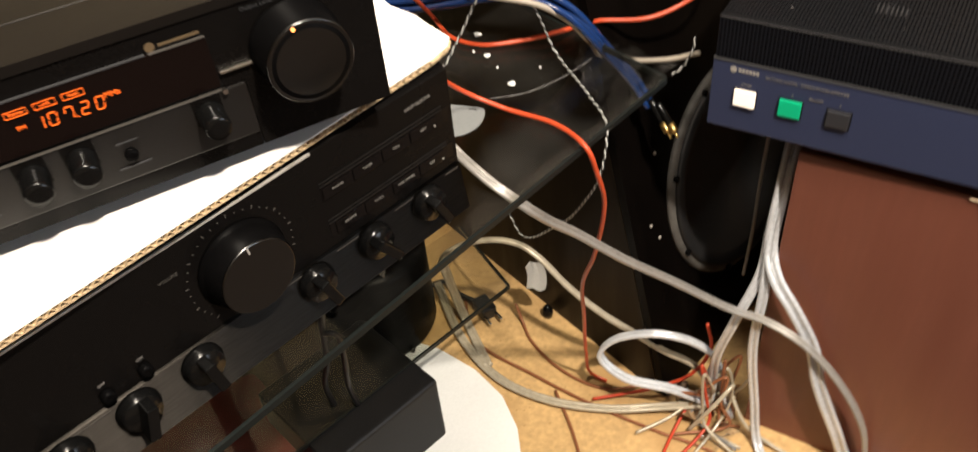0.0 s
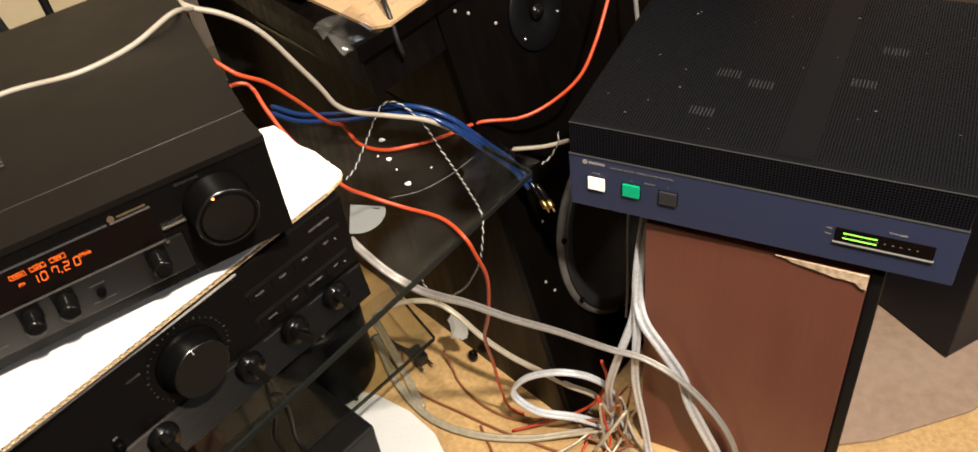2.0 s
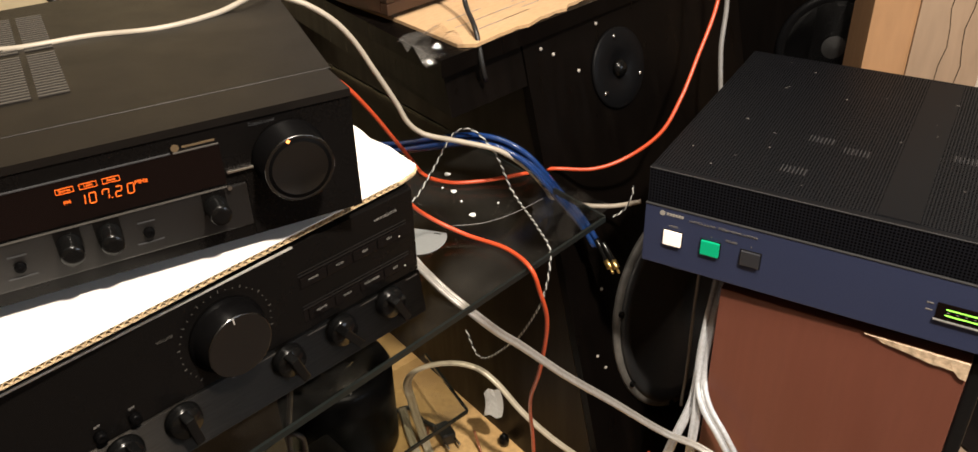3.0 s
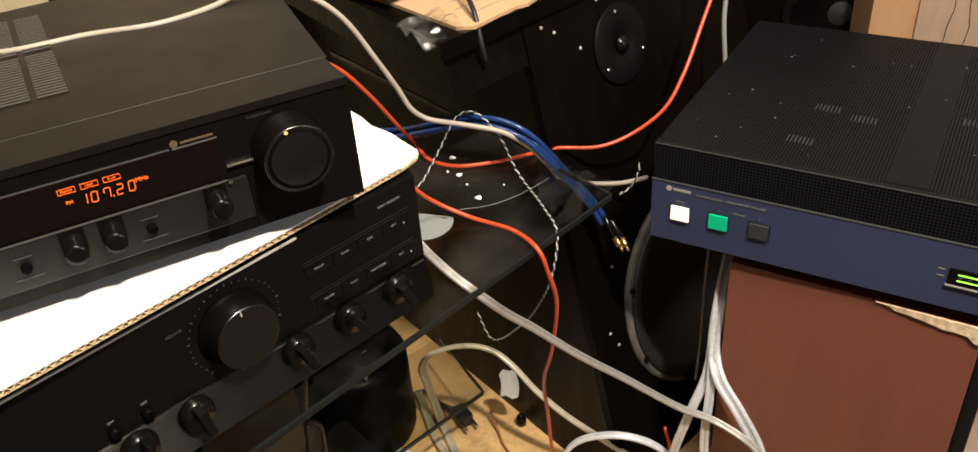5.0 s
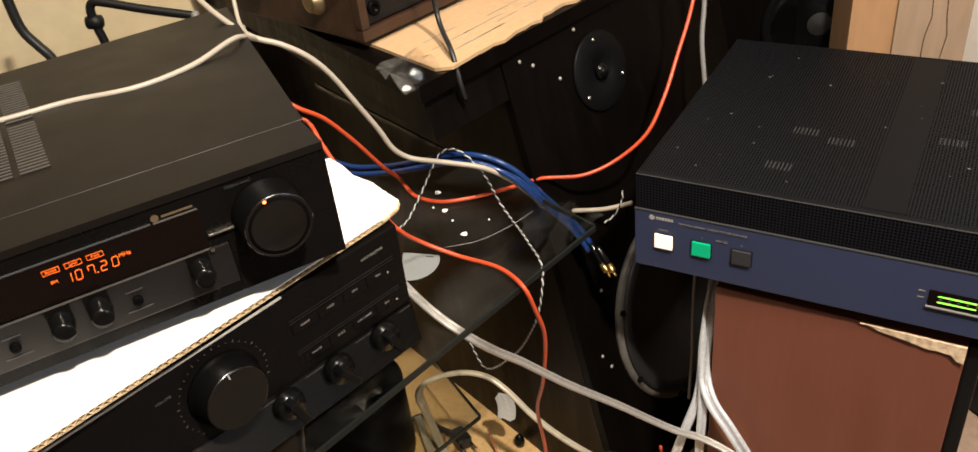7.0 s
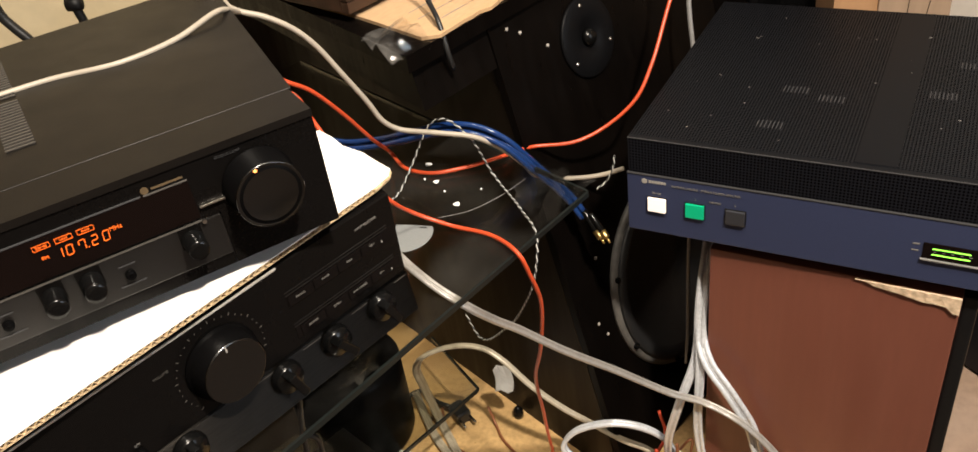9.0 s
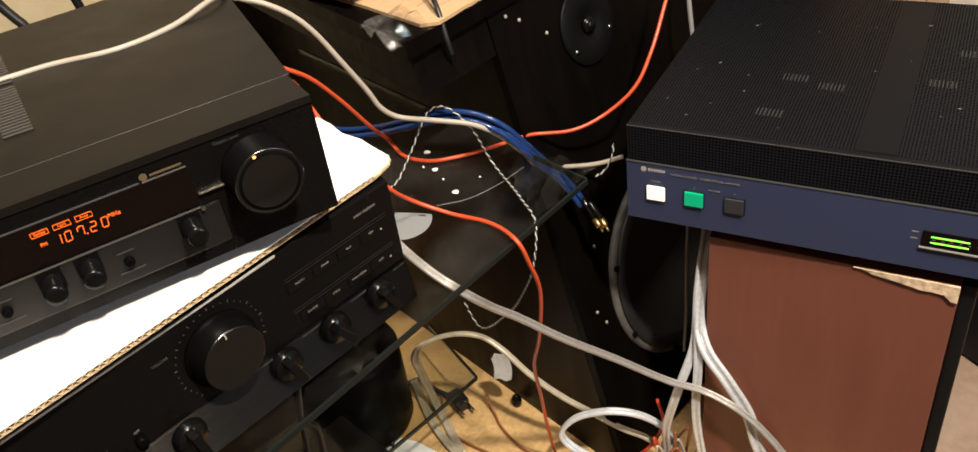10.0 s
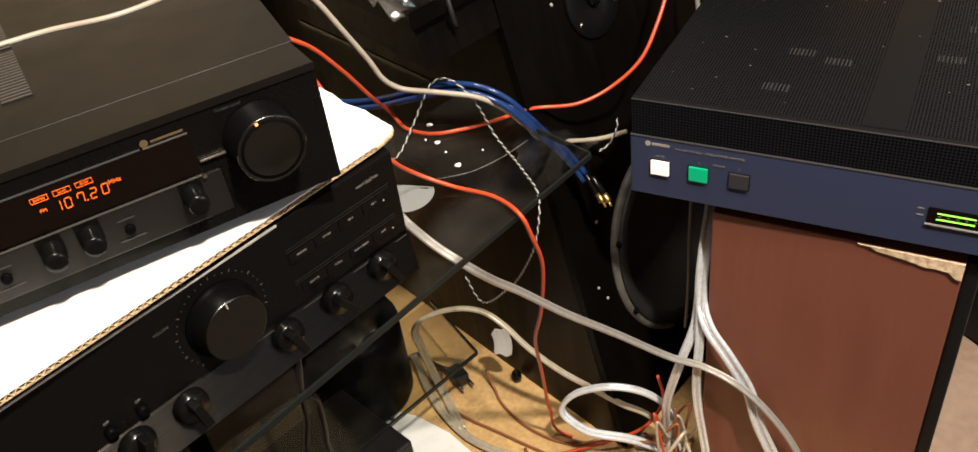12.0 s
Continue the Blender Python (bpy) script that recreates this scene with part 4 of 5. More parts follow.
solid("maroon_cloth", block(-0.20, 0.16, -0.15, 0.13, 0, 0.06, 0.02, seg=3), MAROON, "folded dark red cloth on the floor under the rack", "cloth", pose(-0.375, 0.605, FLOOR, 0, 0, 40))


def paper_sheet():
    pts = [(-0.150, 0.900), (-0.075, 0.868), (-0.02, 0.825), (0.02, 0.775), (0.04, 0.72), (0.045, 0.66), (0.03, 0.55), (-0.10, 0.52), (-0.16, 0.70)]
    return solid("paper_sheet", prism(pts, FLOOR + 0.0005, FLOOR + 0.0020), PAPER, "white paper sheet with a curved edge on the floor", "paper")


paper_sheet()
solid("cardboard_flap", prism([(0.63, 0.66), (0.70, 0.66), (0.86, 0.69), (1.10, 0.80), (1.15, 1.35), (0.75, 1.30), (0.62, 0.80)], FLOOR + 0.001, FLOOR + 0.006), KRAFT_OLD, "greyed flattened cardboard sheet on the floor", "cardboard")


def torn_tape_bit():
    bm = bmesh.new()
    rows = []
    for i in range(7):
        t = i / 6
        rows.append([bm.verts.new((0.004 * math.sin(3 * t) + 0.026 * j / 3, 0.006 * math.sin(2 * t + j), -0.052 * t + 0.004 * math.sin(j * 2))) for j in range(4)])
    for a, b in zip(rows, rows[1:]):
        for j in range(3):
            bm.faces.new((a[j], a[j + 1], b[j + 1], b[j]))
    bmesh.ops.solidify(bm, geom=list(bm.faces), thickness=0.0006)
    return solid("masking_tape_scrap", bm, PAPER, "crumpled pale tape scrap hanging from the lower shelf corner", "tape", pose(0.064, 0.898, 0.225, 0, 0, 20))


torn_tape_bit()


def shelf_film():
    """Thin crumpled film over the shelf corner, drawn between four corners."""
    rng = random.Random(17)
    a, b, c, d = Vector((0.120, 0.800, 0.6385)), Vector((0.163, 0.808, 0.645)), Vector((0.226, 0.744, 0.642)), Vector((0.150, 0.668, 0.6385))
    bm = bmesh.new()
    n = 12
    grid = []
    for i in range(n + 1):
        u = i / n
        row = []
        for j in range(n + 1):
            v = j / n
            p = (a * (1 - u) + b * u) * (1 - v) + (d * (1 - u) + c * u) * v
            p += Vector((rng.uniform(-0.003, 0.003), rng.uniform(-0.003, 0.003), 0.004 * abs(math.sin(3.1 * u + 5.3 * v)) + rng.uniform(0, 0.002)))
            row.append(bm.verts.new(p))
        grid.append(row)
    for i in range(n):
        for j in range(n):
            bm.faces.new((grid[i][j], grid[i + 1][j], grid[i + 1][j + 1], grid[i][j + 1]))
    return solid("plastic_film", bm, FILM, "thin crumpled clear film on the glass shelf corner", "film", smooth=True)


shelf_film()


def mains_plug(x, y):
    pl = thing("mains_plug", pose(x, y, FLOOR + 0.002, 0, 0, -60), "black two-pin mains plug lying on the floor", "plug")
    part("plug_body", block(-0.018, 0.018, -0.013, 0.013, 0, 0.024, 0.006, seg=3), BLACK_WIRE, pl)
    for s in (-0.0095, 0.0095):
        part("pin", lathe([(0.0022, 0), (0.0022, 0.017), (0.001, 0.0185)], 10, m=pose(0.018, s, 0.012, 0, 90, 0)), SCREW, pl, "metal pin", True)
    return pl


mains_plug(-0.004, 0.935)

# shiny foot of the loudspeaker standing by its corner
solid("caster_foot", lathe([(0.008, 0.0), (0.009, 0.008), (0.007, 0.017), (0.003, 0.022), (0.0001, 0.023)], 24, m=pose(0.093, 0.924, FLOOR)), KNOB_SHINE, "small shiny black foot on the floor", "foot", smooth=True)


# ---- cables ----
cable("grey_cable", [(-0.360, 0.580, 0.9000), (-0.302, 0.589, 0.9000), (-0.249, 0.616, 0.9000), (-0.193, 0.633, 0.9000), (-0.153, 0.669, 0.9010), (-0.123, 0.718, 0.905), (-0.118, 0.765, 0.885)], 0.0027, GREY_WIRE, "thin beige-grey cable lying over the receiver")
cable("grey_cable", [(-0.215, 0.86, 0.93), (-0.159, 0.79, 0.906), (-0.121, 0.766, 0.887), (-0.095, 0.767, 0.876), (-0.072, 0.771, 0.859), (-0.055, 0.776, 0.837), (-0.035, 0.783, 0.797), (-0.015, 0.791, 0.754), (-0.005, 0.794, 0.73), (0.01, 0.799, 0.714), (0.053, 0.791, 0.707), (0.095, 0.786, 0.698), (0.121, 0.794, 0.677), (0.148, 0.823, 0.632), (0.167, 0.858, 0.588), (0.2, 0.88, 0.568), (0.245, 0.88, 0.566), (0.276, 0.87, 0.578)], 0.0031, GREY_WIRE, "beige-grey cable hanging down behind the receiver")
cable("grey_cable", [(-0.118, 0.745, 0.895), (-0.135, 0.78, 0.899), (-0.141, 0.8, 0.912), (-0.146, 0.82, 0.936)], 0.0022, GREY_WIRE, "thin beige strand rising behind the receiver")
blue = [(-0.12, 0.945, 0.645), (-0.079, 0.914, 0.646), (-0.034, 0.888, 0.657), (0.012, 0.84, 0.686), (0.045, 0.82, 0.7), (0.075, 0.808, 0.706), (0.103, 0.798, 0.703), (0.127, 0.792, 0.69), (0.148, 0.799, 0.662), (0.166, 0.816, 0.629), (0.188, 0.834, 0.592), (0.206, 0.839, 0.563), (0.217, 0.834, 0.544)]
for dx, dy, dz in ((0, 0, 0), (0.002, 0.006, -0.005), (-0.003, -0.005, -0.007), (0.003, 0.001, -0.011)):
    cable("blue_cable", [(x + dx, y + dy, z + dz) for x, y, z in blue], 0.0034, BLUE_WIRE, "glossy blue audio cable arching over the shelf edge", group="blue cable bundle")


def audio_plug(a, b):
    a, b = Vector(a), Vector(b)
    d = b - a
    m = Matrix.Translation(a) @ d.to_track_quat("Z", "Y").to_matrix().to_4x4()
    k = d.length
    pl = thing("audio_plug", m, "slim cable plug with a gold tip, hanging below the shelf", "plug", group="plugs of the blue cables")
    part("sleeve", lathe([(0.0030, 0), (0.0042, 0.004), (0.0042, k * 0.55), (0.0035, k * 0.6)], 14), KNOB_SHINE, pl, "black sleeve", True)
    part("tip_ring", lathe([(0.0048, k * 0.6), (0.0048, k * 0.82), (0.0044, k * 0.84)], 14), GOLD, pl, "gold ring", True)
    part("tip_pin", lathe([(0.0017, k * 0.84), (0.0017, k * 0.98), (0.0008, k)], 10), GOLD, pl, "gold pin", True)
    return pl


for dx in (0.0, 0.007):
    audio_plug((0.217 + dx, 0.834 - dx, 0.545), (0.238 + dx, 0.806 - dx * 0.5, 0.510 + dx * 0.4))

cable("orange_cable", [(-0.110, 0.745, 0.835), (-0.087, 0.735, 0.820), (-0.066, 0.750, 0.798), (-0.044, 0.770, 0.759), (-0.022, 0.800, 0.705), (-0.015, 0.868, 0.647), (0.005, 0.834, 0.641), (0.036, 0.815, 0.641), (0.074, 0.817, 0.641), (0.120, 0.826, 0.644), (0.160, 0.860, 0.633), (0.214, 0.860, 0.632), (0.255, 0.870, 0.642), (0.296, 0.880, 0.670), (0.320, 0.900, 0.704), (0.342, 0.930, 0.745), (0.370, 0.970, 0.808), (0.375, 1.000, 0.862), (0.378, 1.02, 0.95)], 0.0024, ORANGE_WIRE, "orange cable looping from the receiver past the loudspeaker")
cable("orange_cable", [(-0.13, 0.73, 0.8), (-0.087, 0.755, 0.795), (-0.067, 0.73, 0.775), (-0.048, 0.706, 0.755), (0.0, 0.69, 0.69), (0.02, 0.705, 0.66), (0.058, 0.698, 0.642), (0.105, 0.668, 0.641), (0.129, 0.632, 0.64), (0.138, 0.632, 0.611), (0.146, 0.64, 0.57), (0.14, 0.668, 0.473), (0.13, 0.7, 0.397), (0.134, 0.735, 0.3), (0.139, 0.77, 0.19), (0.15, 0.798, 0.102), (0.17, 0.79, 0.094)], 0.0024, ORANGE_WIRE, "orange cable falling over the shelf edge to the floor")
cable("flat_speaker_cable", [(0.007, 0.624, 0.667), (0.017, 0.614, 0.659), (0.044, 0.588, 0.646), (0.07, 0.578, 0.627), (0.096, 0.604, 0.58), (0.117, 0.623, 0.548), (0.167, 0.65, 0.482), (0.228, 0.68, 0.411), (0.302, 0.697, 0.34), (0.34, 0.69, 0.325), (0.381, 0.665, 0.308), (0.427, 0.645, 0.253), (0.461, 0.63, 0.184), (0.478, 0.625, 0.1)], 0.0023, FLAT_WIRE, "silvery flat twin speaker cable hanging across to the brown cabinet", twin=0.0027)
cable("yellowed_speaker_cable", [(0.001, 0.825, 0.098), (-0.037, 0.924, 0.104), (-0.051, 0.921, 0.19), (-0.051, 0.897, 0.25), (-0.027, 0.864, 0.305), (-0.0, 0.864, 0.314), (0.033, 0.86, 0.318), (0.062, 0.851, 0.314), (0.087, 0.836, 0.3), (0.12, 0.815, 0.268), (0.161, 0.798, 0.233), (0.203, 0.788, 0.201), (0.245, 0.773, 0.176), (0.284, 0.761, 0.157), (0.312, 0.735, 0.125)], 0.0034, DULL_WIRE, "yellowed twin speaker cable arching over the lower shelf", twin=0.0038)
cable("speaker_cable", [(0.372, 0.800, 0.540), (0.352, 0.755, 0.490), (0.343, 0.738, 0.424), (0.335, 0.720, 0.376), (0.313, 0.710, 0.311), (0.299, 0.718, 0.231), (0.302, 0.728, 0.164), (0.300, 0.723, 0.112)], 0.0029, SILVER_WIRE, "silvery twin speaker cable running down beside the brown cabinet", twin=0.0032, group="silver speaker cables")
cable("speaker_cable", [(0.379, 0.810, 0.540), (0.350, 0.748, 0.494), (0.342, 0.726, 0.423), (0.337, 0.705, 0.358), (0.334, 0.698, 0.270), (0.346, 0.688, 0.170), (0.354, 0.672, 0.104), (0.36, 0.62, 0.098)], 0.0029, SILVER_WIRE, "silvery twin speaker cable running down beside the brown cabinet", twin=0.0032, group="silver speaker cables")
cable("speaker_cable", [(0.378, 0.800, 0.545), (0.350, 0.743, 0.488), (0.342, 0.722, 0.407), (0.346, 0.700, 0.384), (0.367, 0.680, 0.349), (0.394, 0.670, 0.292), (0.405, 0.660, 0.245), (0.437, 0.645, 0.160), (0.463, 0.636, 0.097), (0.49, 0.58, 0.096)], 0.0038, SILVER_WIRE, "silvery flat twin cable lying against the brown cabinet", twin=0.0046, group="silver speaker cables")
cable("looped_speaker_cable", [(0.309, 0.725, 0.115), (0.253, 0.736, 0.140), (0.187, 0.746, 0.160), (0.157, 0.761, 0.190), (0.175, 0.761, 0.220), (0.225, 0.751, 0.240), (0.272, 0.743, 0.230), (0.308, 0.740, 0.190), (0.319, 0.732, 0.130), (0.330, 0.715, 0.100)], 0.0036, SILVER_WIRE, "loop of silvery twin speaker cable near the floor", twin=0.0040)
cable("speaker_cable", [(-0.080, 0.993, 0.104), (-0.039, 0.880, 0.099), (0.017, 0.801, 0.098), (0.086, 0.759, 0.098), (0.170, 0.738, 0.100), (0.237, 0.733, 0.106), (0.301, 0.725, 0.118)], 0.0032, DULL_WIRE, "dull twin speaker cable trailing over the floor", twin=0.0035)
for pts, r, mat, label in (
    ([(-0.036, 0.971, 0.096), (-0.020, 0.881, 0.094), (0.070, 0.805, 0.094), (0.154, 0.746, 0.094), (0.233, 0.700, 0.094), (0.293, 0.668, 0.094), (0.36, 0.60, 0.094)], 0.0022, COPPER_WIRE, "thin brown wire lying on the floor"),
    ([(0.045, 0.925, 0.12), (0.055, 0.905, 0.096), (0.064, 0.875, 0.094), (0.107, 0.814, 0.094), (0.166, 0.777, 0.094), (0.226, 0.776, 0.100)], 0.0022, COPPER_WIRE, "thin brown wire lying on the floor"),
    ([(0.147, 0.758, 0.097), (0.190, 0.759, 0.104), (0.240, 0.757, 0.120), (0.280, 0.753, 0.150), (0.303, 0.761, 0.190), (0.297, 0.771, 0.230)], 0.0024, RED_WIRE, "thin red wire rising from the tangle"),
    ([(0.096, 0.776, 0.096), (0.113, 0.717, 0.094), (0.122, 0.668, 0.094), (0.13, 0.60, 0.094)], 0.0022, COPPER_WIRE, "thin brown wire lying on the floor"),
    ([(0.281, 0.741, 0.110), (0.250, 0.699, 0.096), (0.227, 0.658, 0.094), (0.20, 0.60, 0.094)], 0.0022, RED_WIRE, "thin red wire lying on the floor"),
    ([(0.318, 0.745, 0.170), (0.340, 0.690, 0.120), (0.375, 0.668, 0.098), (0.420, 0.630, 0.096), (0.46, 0.58, 0.096)], 0.0026, DULL_WIRE, "pale wire leaving the tangle"),
    ([(0.235, 0.78, 0.096), (0.255, 0.74, 0.13), (0.285, 0.725, 0.14), (0.315, 0.735, 0.11), (0.300, 0.76, 0.097)], 0.0024, COPPER_WIRE, "brown wire coiled in the tangle"),
    ([(0.270, 0.70, 0.096), (0.300, 0.70, 0.15), (0.325, 0.715, 0.17), (0.320, 0.73, 0.10)], 0.0028, DULL_WIRE, "pale wire coiled in the tangle"),
    ([(0.20, 0.70, 0.096), (0.245, 0.715, 0.105), (0.29, 0.735, 0.12), (0.33, 0.72, 0.15), (0.338, 0.700, 0.20)], 0.0024, DULL_WIRE, "pale wire coiled in the tangle"),
):
    cable("floor_wire", pts, r, mat, label)
rng = random.Random(44)
for mat, label in ((DULL_WIRE, "pale wire end in the cable tangle"), (COPPER_WIRE, "brown wire end in the cable tangle"), (DULL_WIRE, "pale wire end in the cable tangle"), (RED_WIRE, "red wire end in the cable tangle"), (COPPER_WIRE, "brown wire end in the cable tangle"), (GREY_PLASTIC, "grey wire end in the cable tangle"), (DULL_WIRE, "pale wire end in the cable tangle"), (COPPER_WIRE, "brown wire end in the cable tangle")):
    x, y = 0.305 + rng.uniform(-0.02, 0.022), 0.722 + rng.uniform(-0.018, 0.018)
    knot = [(x + rng.uniform(-0.09, 0.05), y + rng.uniform(-0.07, 0.02), 0.0935), (x + rng.uniform(-0.03, 0.02), y - 0.012, 0.100 + rng.uniform(0, 0.015)), (x, y, 0.13 + rng.uniform(0, 0.03)), (x + rng.uniform(-0.012, 0.012), y + 0.006, 0.175 + rng.uniform(0, 0.05)), (x + rng.uniform(-0.03, 0.02), y + 0.01, 0.155)]
    cable("tangled_wire", knot, 0.0021, mat, label, group="wires in the tangle")
cable("black_mains_cable", [(-0.113, 0.861, 0.097), (-0.110, 0.93, 0.097), (-0.095, 0.990, 0.097), (-0.070, 1.000, 0.100), (-0.044, 0.967, 0.104), (-0.020, 0.950, 0.104)], 0.0038, BLACK_WIRE, "black mains cable on the floor")
def twisted_wire(points, label):
    tw = thing("twisted_wire", Matrix(), label, "cable", "twisted wires")
    line = smooth_line(points, 0.0025)
    part("white_strand", sweep(line, 0.0008, 6, None, 0.0008, 0, 90, 0.0), BRAID, tw, "pale strand", True)
    part("black_strand", sweep(line, 0.0008, 6, None, 0.0008, 0, 90, math.pi), BLACK_WIRE, tw, "black strand", True)
    return tw


twisted_wire([(-0.01, 0.765, 0.640), (0.000, 0.781, 0.642), (0.018, 0.800, 0.665), (0.047, 0.812, 0.709), (0.066, 0.802, 0.716), (0.090, 0.788, 0.697), (0.111, 0.789, 0.643), (0.138, 0.712, 0.640), (0.150, 0.668, 0.636), (0.144, 0.650, 0.598), (0.126, 0.680, 0.528), (0.105, 0.720, 0.468), (0.064, 0.780, 0.400), (0.048, 0.800, 0.429)], "thin black and white twisted wire over the shelf edge")
cable("black_wire", [(0.345, 0.800, 0.545), (0.342, 0.795, 0.460), (0.341, 0.790, 0.367), (0.339, 0.790, 0.300)], 0.0022, GREY_PLASTIC, "dark thin wire hanging under the power amplifier")
cable("grey_cable", [(0.398, 1.005, 0.655), (0.396, 1.030, 0.723), (0.402, 1.050, 0.769), (0.402, 1.070, 0.839), (0.40, 1.08, 0.92)], 0.0034, GREY_PLASTIC, "grey cable rising behind the power amplifier")
cable("black_cable", [(0.055, 0.88, 0.98), (0.059, 0.885, 0.845), (0.074, 0.828, 0.822), (0.08, 0.812, 0.79), (0.083, 0.816, 0.77)], 0.0030, BLACK_WIRE, "black cable hanging over the cardboard edge")
cable("hanging_cable", [(-0.140, 0.70, 0.628), (-0.146, 0.67, 0.52), (-0.152, 0.66, 0.449), (-0.162, 0.66, 0.39), (-0.168, 0.66, 0.333), (-0.179, 0.66, 0.293), (-0.185, 0.68, 0.222)], 0.0036, BLACK_WIRE, "black cable hanging under the glass shelf", group="hanging black cables")
cable("hanging_cable", [(-0.165, 0.665, 0.372), (-0.156, 0.655, 0.388), (-0.148, 0.66, 0.378), (-0.148, 0.66, 0.33), (-0.152, 0.66, 0.288), (-0.155, 0.68, 0.221)], 0.0034, BLACK_WIRE, "black cable hanging under the glass shelf", group="hanging black cables")
twisted_wire([(0.232, 0.800, 0.598), (0.246, 0.812, 0.600), (0.256, 0.818, 0.615), (0.258, 0.822, 0.628)], "loose end of a thin wire at the shelf corner")


cable("stray_thread", [(0.044, 0.722, 0.6372), (0.079, 0.728, 0.6372), (0.114, 0.749, 0.6372), (0.147, 0.780, 0.6372)], 0.0003, GREY_PLASTIC, "thin grey thread lying on the glass shelf")


def crumpled_scrap(place, size, turn, seed, material, label):
    rng = random.Random(seed)
    bm = bmesh.new()
    grid = [[bm.verts.new((size * (i / 5 - 0.5) + rng.uniform(-0.1, 0.1) * size, size * 0.7 * (j / 5 - 0.5) + rng.uniform(-0.1, 0.1) * size, size * (0.28 + 0.26 * math.sin(i * 1.9 + seed) * math.cos(j * 1.4) + rng.uniform(-0.1, 0.1)))) for j in range(6)] for i in range(6)]
    for i in range(5):
        for j in range(5):
            bm.faces.new((grid[i][j], grid[i + 1][j], grid[i + 1][j + 1], grid[i][j + 1]))
    low = min(v.co.z for v in bm.verts)
    for v in bm.verts:
        v.co.z -= low
    bmesh.ops.solidify(bm, geom=list(bm.faces), thickness=0.0008)
    return solid("crumpled_scrap", bm, material, label, "scrap", pose(*place, 0, 0, turn), "crumpled scraps")


crumpled_scrap((-0.140, 0.880, FLOOR + 0.168), 0.060, 35, 7, CLEAR, "crumpled clear plastic wrap on the black tub")
crumpled_scrap((0.285, 0.735, FLOOR), 0.055, 20, 1, KRAFT, "crumpled tan paper scrap under the cable tangle")
crumpled_scrap((0.325, 0.745, FLOOR), 0.045, 70, 4, KRAFT, "crumpled tan paper scrap under the cable tangle")
crumpled_scrap((0.262, 0.770, FLOOR), 0.040, -30, 7, KRAFT_OLD, "crumpled brown paper scrap under the cable tangle")
crumpled_scrap((0.305, 0.690, FLOOR), 0.050, 40, 9, CLEAR, "crumpled clear plastic bag in the cable tangle")

# ---- far things ----
def far_speaker():
    sp = thing("black_loudspeaker", pose(0.485, 1.34, FLOOR, 0, 0, -6), "black loudspeaker standing farther back in shadow", "loudspeaker")
    part("cabinet", block(0, 0.34, 0, 0.28, 0, 0.90, 0.003), CAB, sp)
    rim = part("woofer_frame", lathe([(0.095, 0), (0.095, 0.005), (0.088, 0.009), (0.080, 0.004)], 56, m=outward(0.175, 0.52)), PLATE, sp, "black woofer rim", True)
    part("cone", lathe([(0.082, 0.004), (0.03, 0.001), (0.025, 0.003), (0.0001, 0.008)], 48, m=outward(0.175, 0.52)), CONE, rim, "black cone", True)
    return sp


far_speaker()


def side_cabinet():
    sp = thing("black_cabinet", pose(0.866, 0.79, FLOOR, 0, 0, 23), "black cabinet standing on the floor behind the brown one", "cabinet")
    part("carcass", block(0, 0.28, 0, 0.20, 0.012, 0.44, 0.003), DARK_BODY, sp, "blue-black body")
    part("plinth", block(0.006, 0.274, 0.006, 0.194, 0, 0.0115), BLACK, sp)
    return sp


side_cabinet()


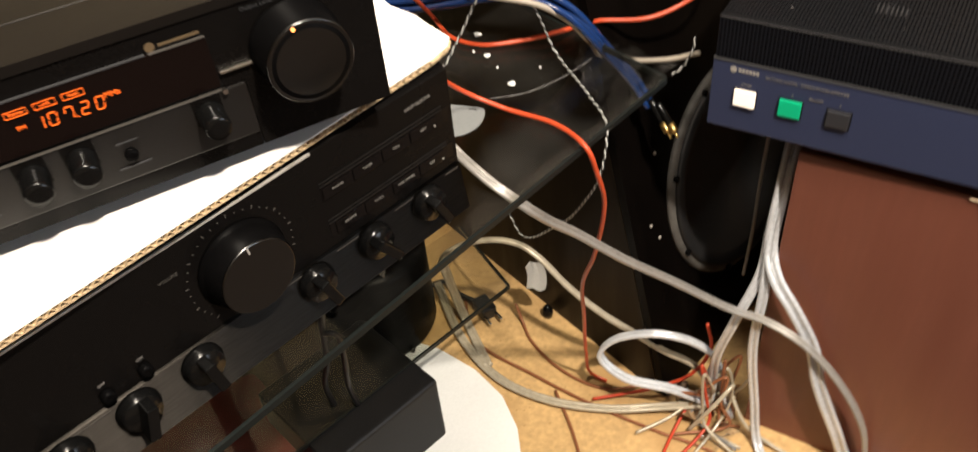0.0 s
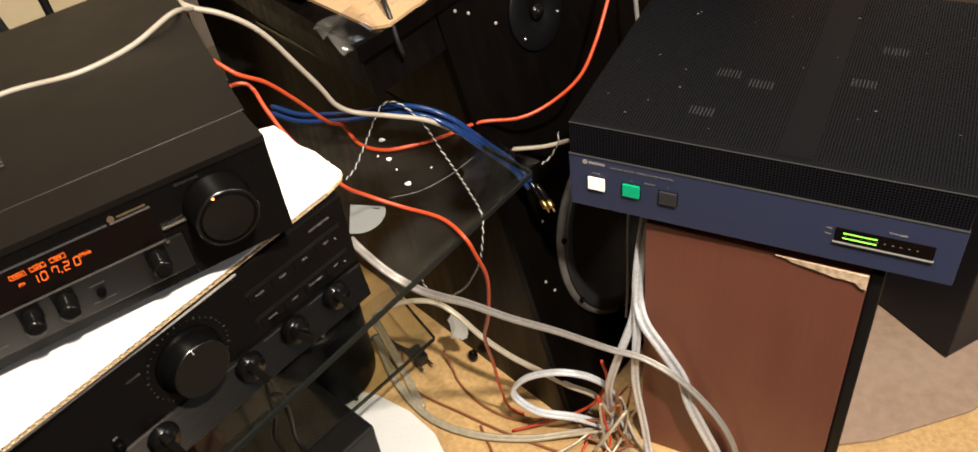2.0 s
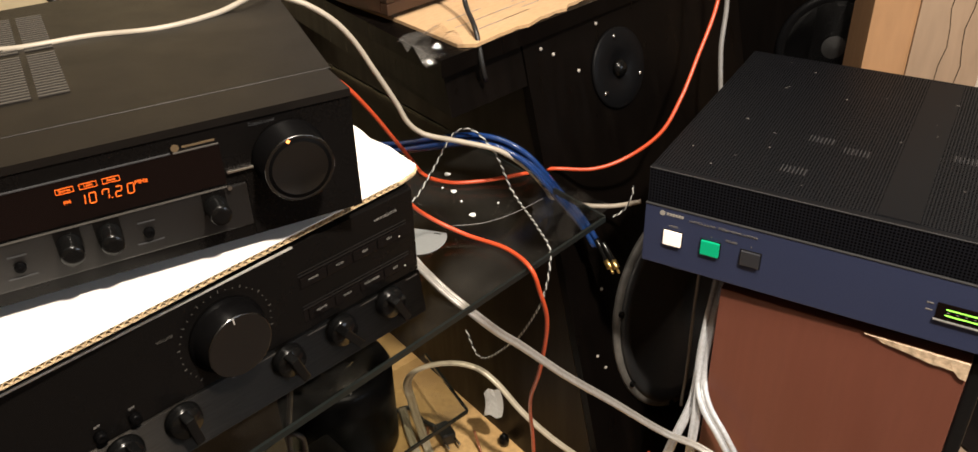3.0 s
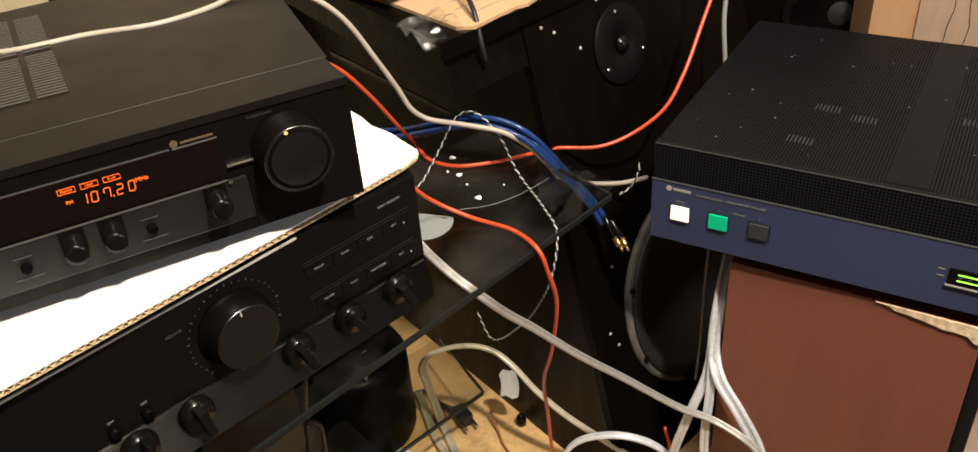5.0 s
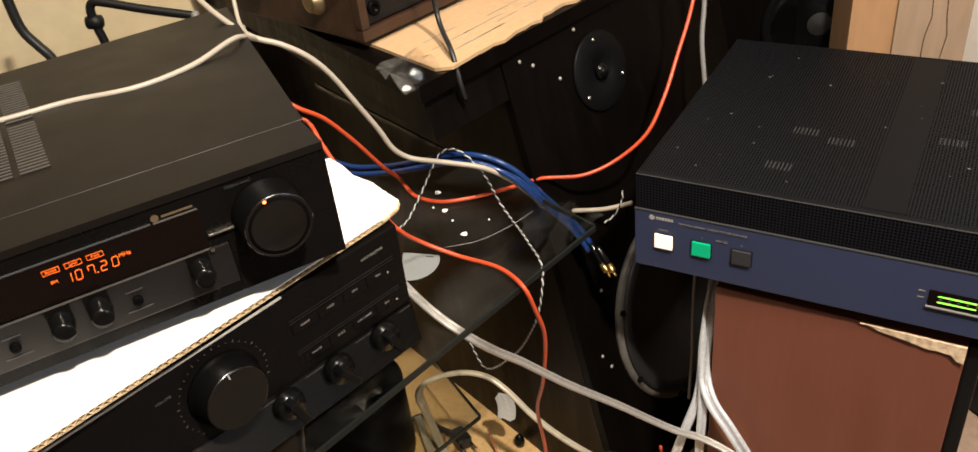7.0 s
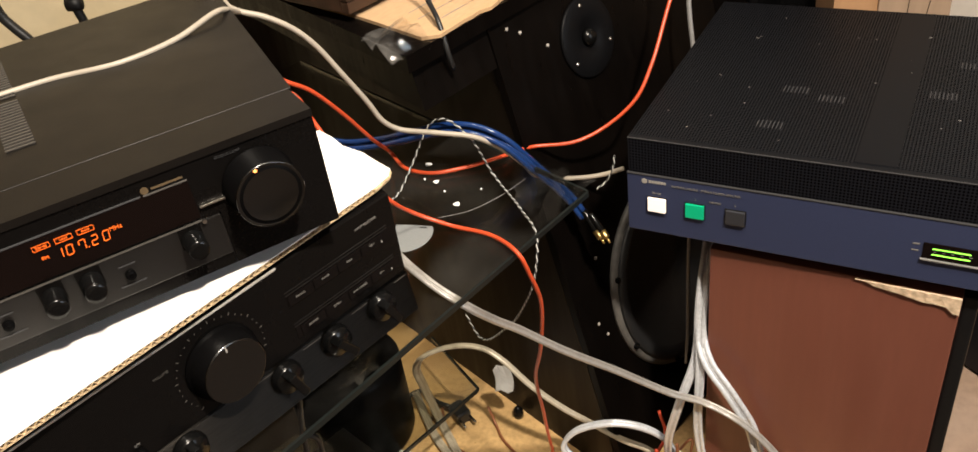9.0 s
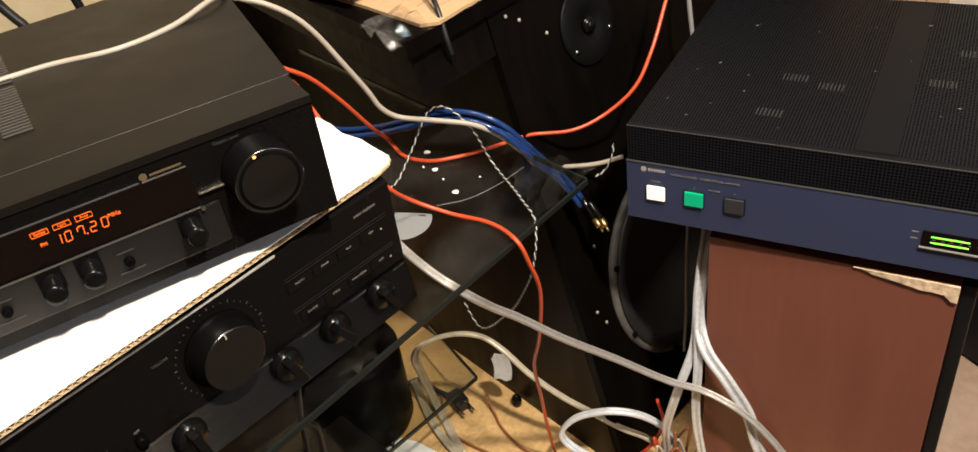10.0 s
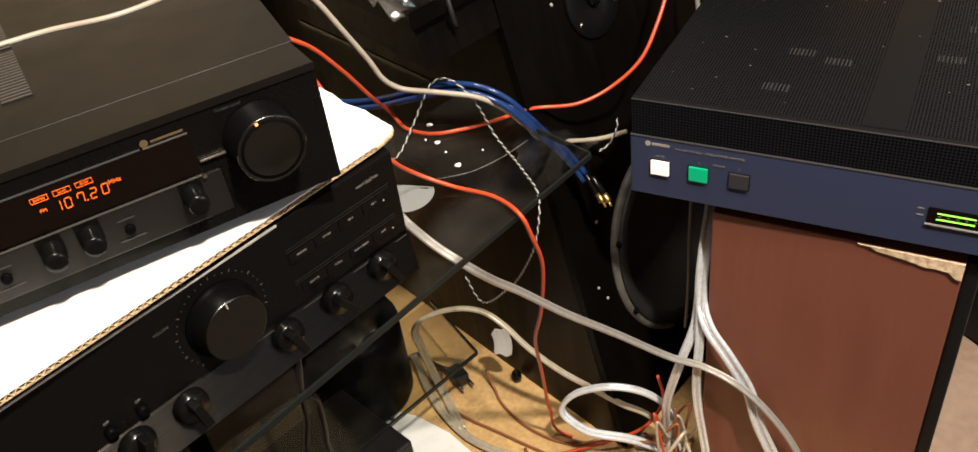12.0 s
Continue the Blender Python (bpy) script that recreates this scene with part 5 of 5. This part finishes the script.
def cardboard_box():
    bx = thing("cardboard_box", pose(0.662, 1.20, FLOOR, 0, 0, -8), "tall brown cardboard box with creased faces", "box")
    part("left_face", block(0, 0.065, 0, 0.004, 0, 0.80), BOX_TAN, bx)
    part("right_face", block(0.0655, 0.172, -0.005, 0.004, 0, 0.80, 0.001), BOX_DULL, bx, "duller lapped face")
    part("back_face", block(0, 0.172, 0.12, 0.124, 0, 0.80), BOX_TAN, bx)
    for x in (0, 0.168):
        part("side_face", block(x, x + 0.004, 0.0045, 0.1195, 0, 0.80), BOX_TAN, bx)
    for x, k in ((0.112, 1), (0.138, 2)):
        wave = [Vector((x + 0.004 * math.sin(2.3 * k + q * 1.7), -0.0054, 0.48 + 0.03 * q)) for q in range(11)]
        part("crease", sweep(wave, 0.0006, 5), CAB_SIDE, bx, "dark wavy crease line")
    return bx


cardboard_box()

# cream panel with black cables behind the rack
solid("cream_panel", block(-1.6, -0.32, 0, 0.02, 0, 1.3, 0.002), CREAM, "cream papered panel standing behind the rack", "panel", pose(-0.02, 1.42, FLOOR, 0, 0, 8))
cable("thick_black_cable", [(-0.57, 1.15, 0.864), (-0.572, 1.15, 0.842), (-0.569, 1.15, 0.796), (-0.556, 1.15, 0.772), (-0.543, 1.15, 0.751), (-0.53, 1.15, 0.69), (-0.50, 1.17, 0.30), (-0.47, 1.15, 0.10), (-0.40, 1.12, 0.0985)], 0.0075, BLACK_WIRE, "thick blue-black cable hanging before the cream panel")


def bent_bracket():
    br = thing("bent_bracket", Matrix(), "black bent metal tube bracket before the cream panel", "bracket")
    line = smooth_line([(-0.295, 1.1, 0.807), (-0.363, 1.1, 0.824), (-0.415, 1.1, 0.839), (-0.428, 1.1, 0.841), (-0.435, 1.1, 0.834), (-0.436, 1.1, 0.813), (-0.432, 1.1, 0.784), (-0.43, 1.1, 0.732), (-0.43, 1.1, 0.30), (-0.43, 1.1, 0.0905)])
    part("tube", sweep(line, 0.0062, 12), BLACK, br, "", True)
    part("end_cap", lathe([(0.0066, -0.003), (0.0066, 0.004), (0.003, 0.006)], 14, m=Matrix.Translation(line[0]) @ (line[0] - line[1]).to_track_quat("Z", "Y").to_matrix().to_4x4()), GREY_PLASTIC, br, "pale worn end", True)
    part("screw_knob", lathe([(0.009, -0.010), (0.010, 0.0), (0.009, 0.010)], 16, m=Matrix.Translation(Vector((-0.436, 1.1, 0.813))) @ pose(0, 0, 0, 0, 90, 0)), BLACK, br, "small round clamp knob", True)
    return br


bent_bracket()
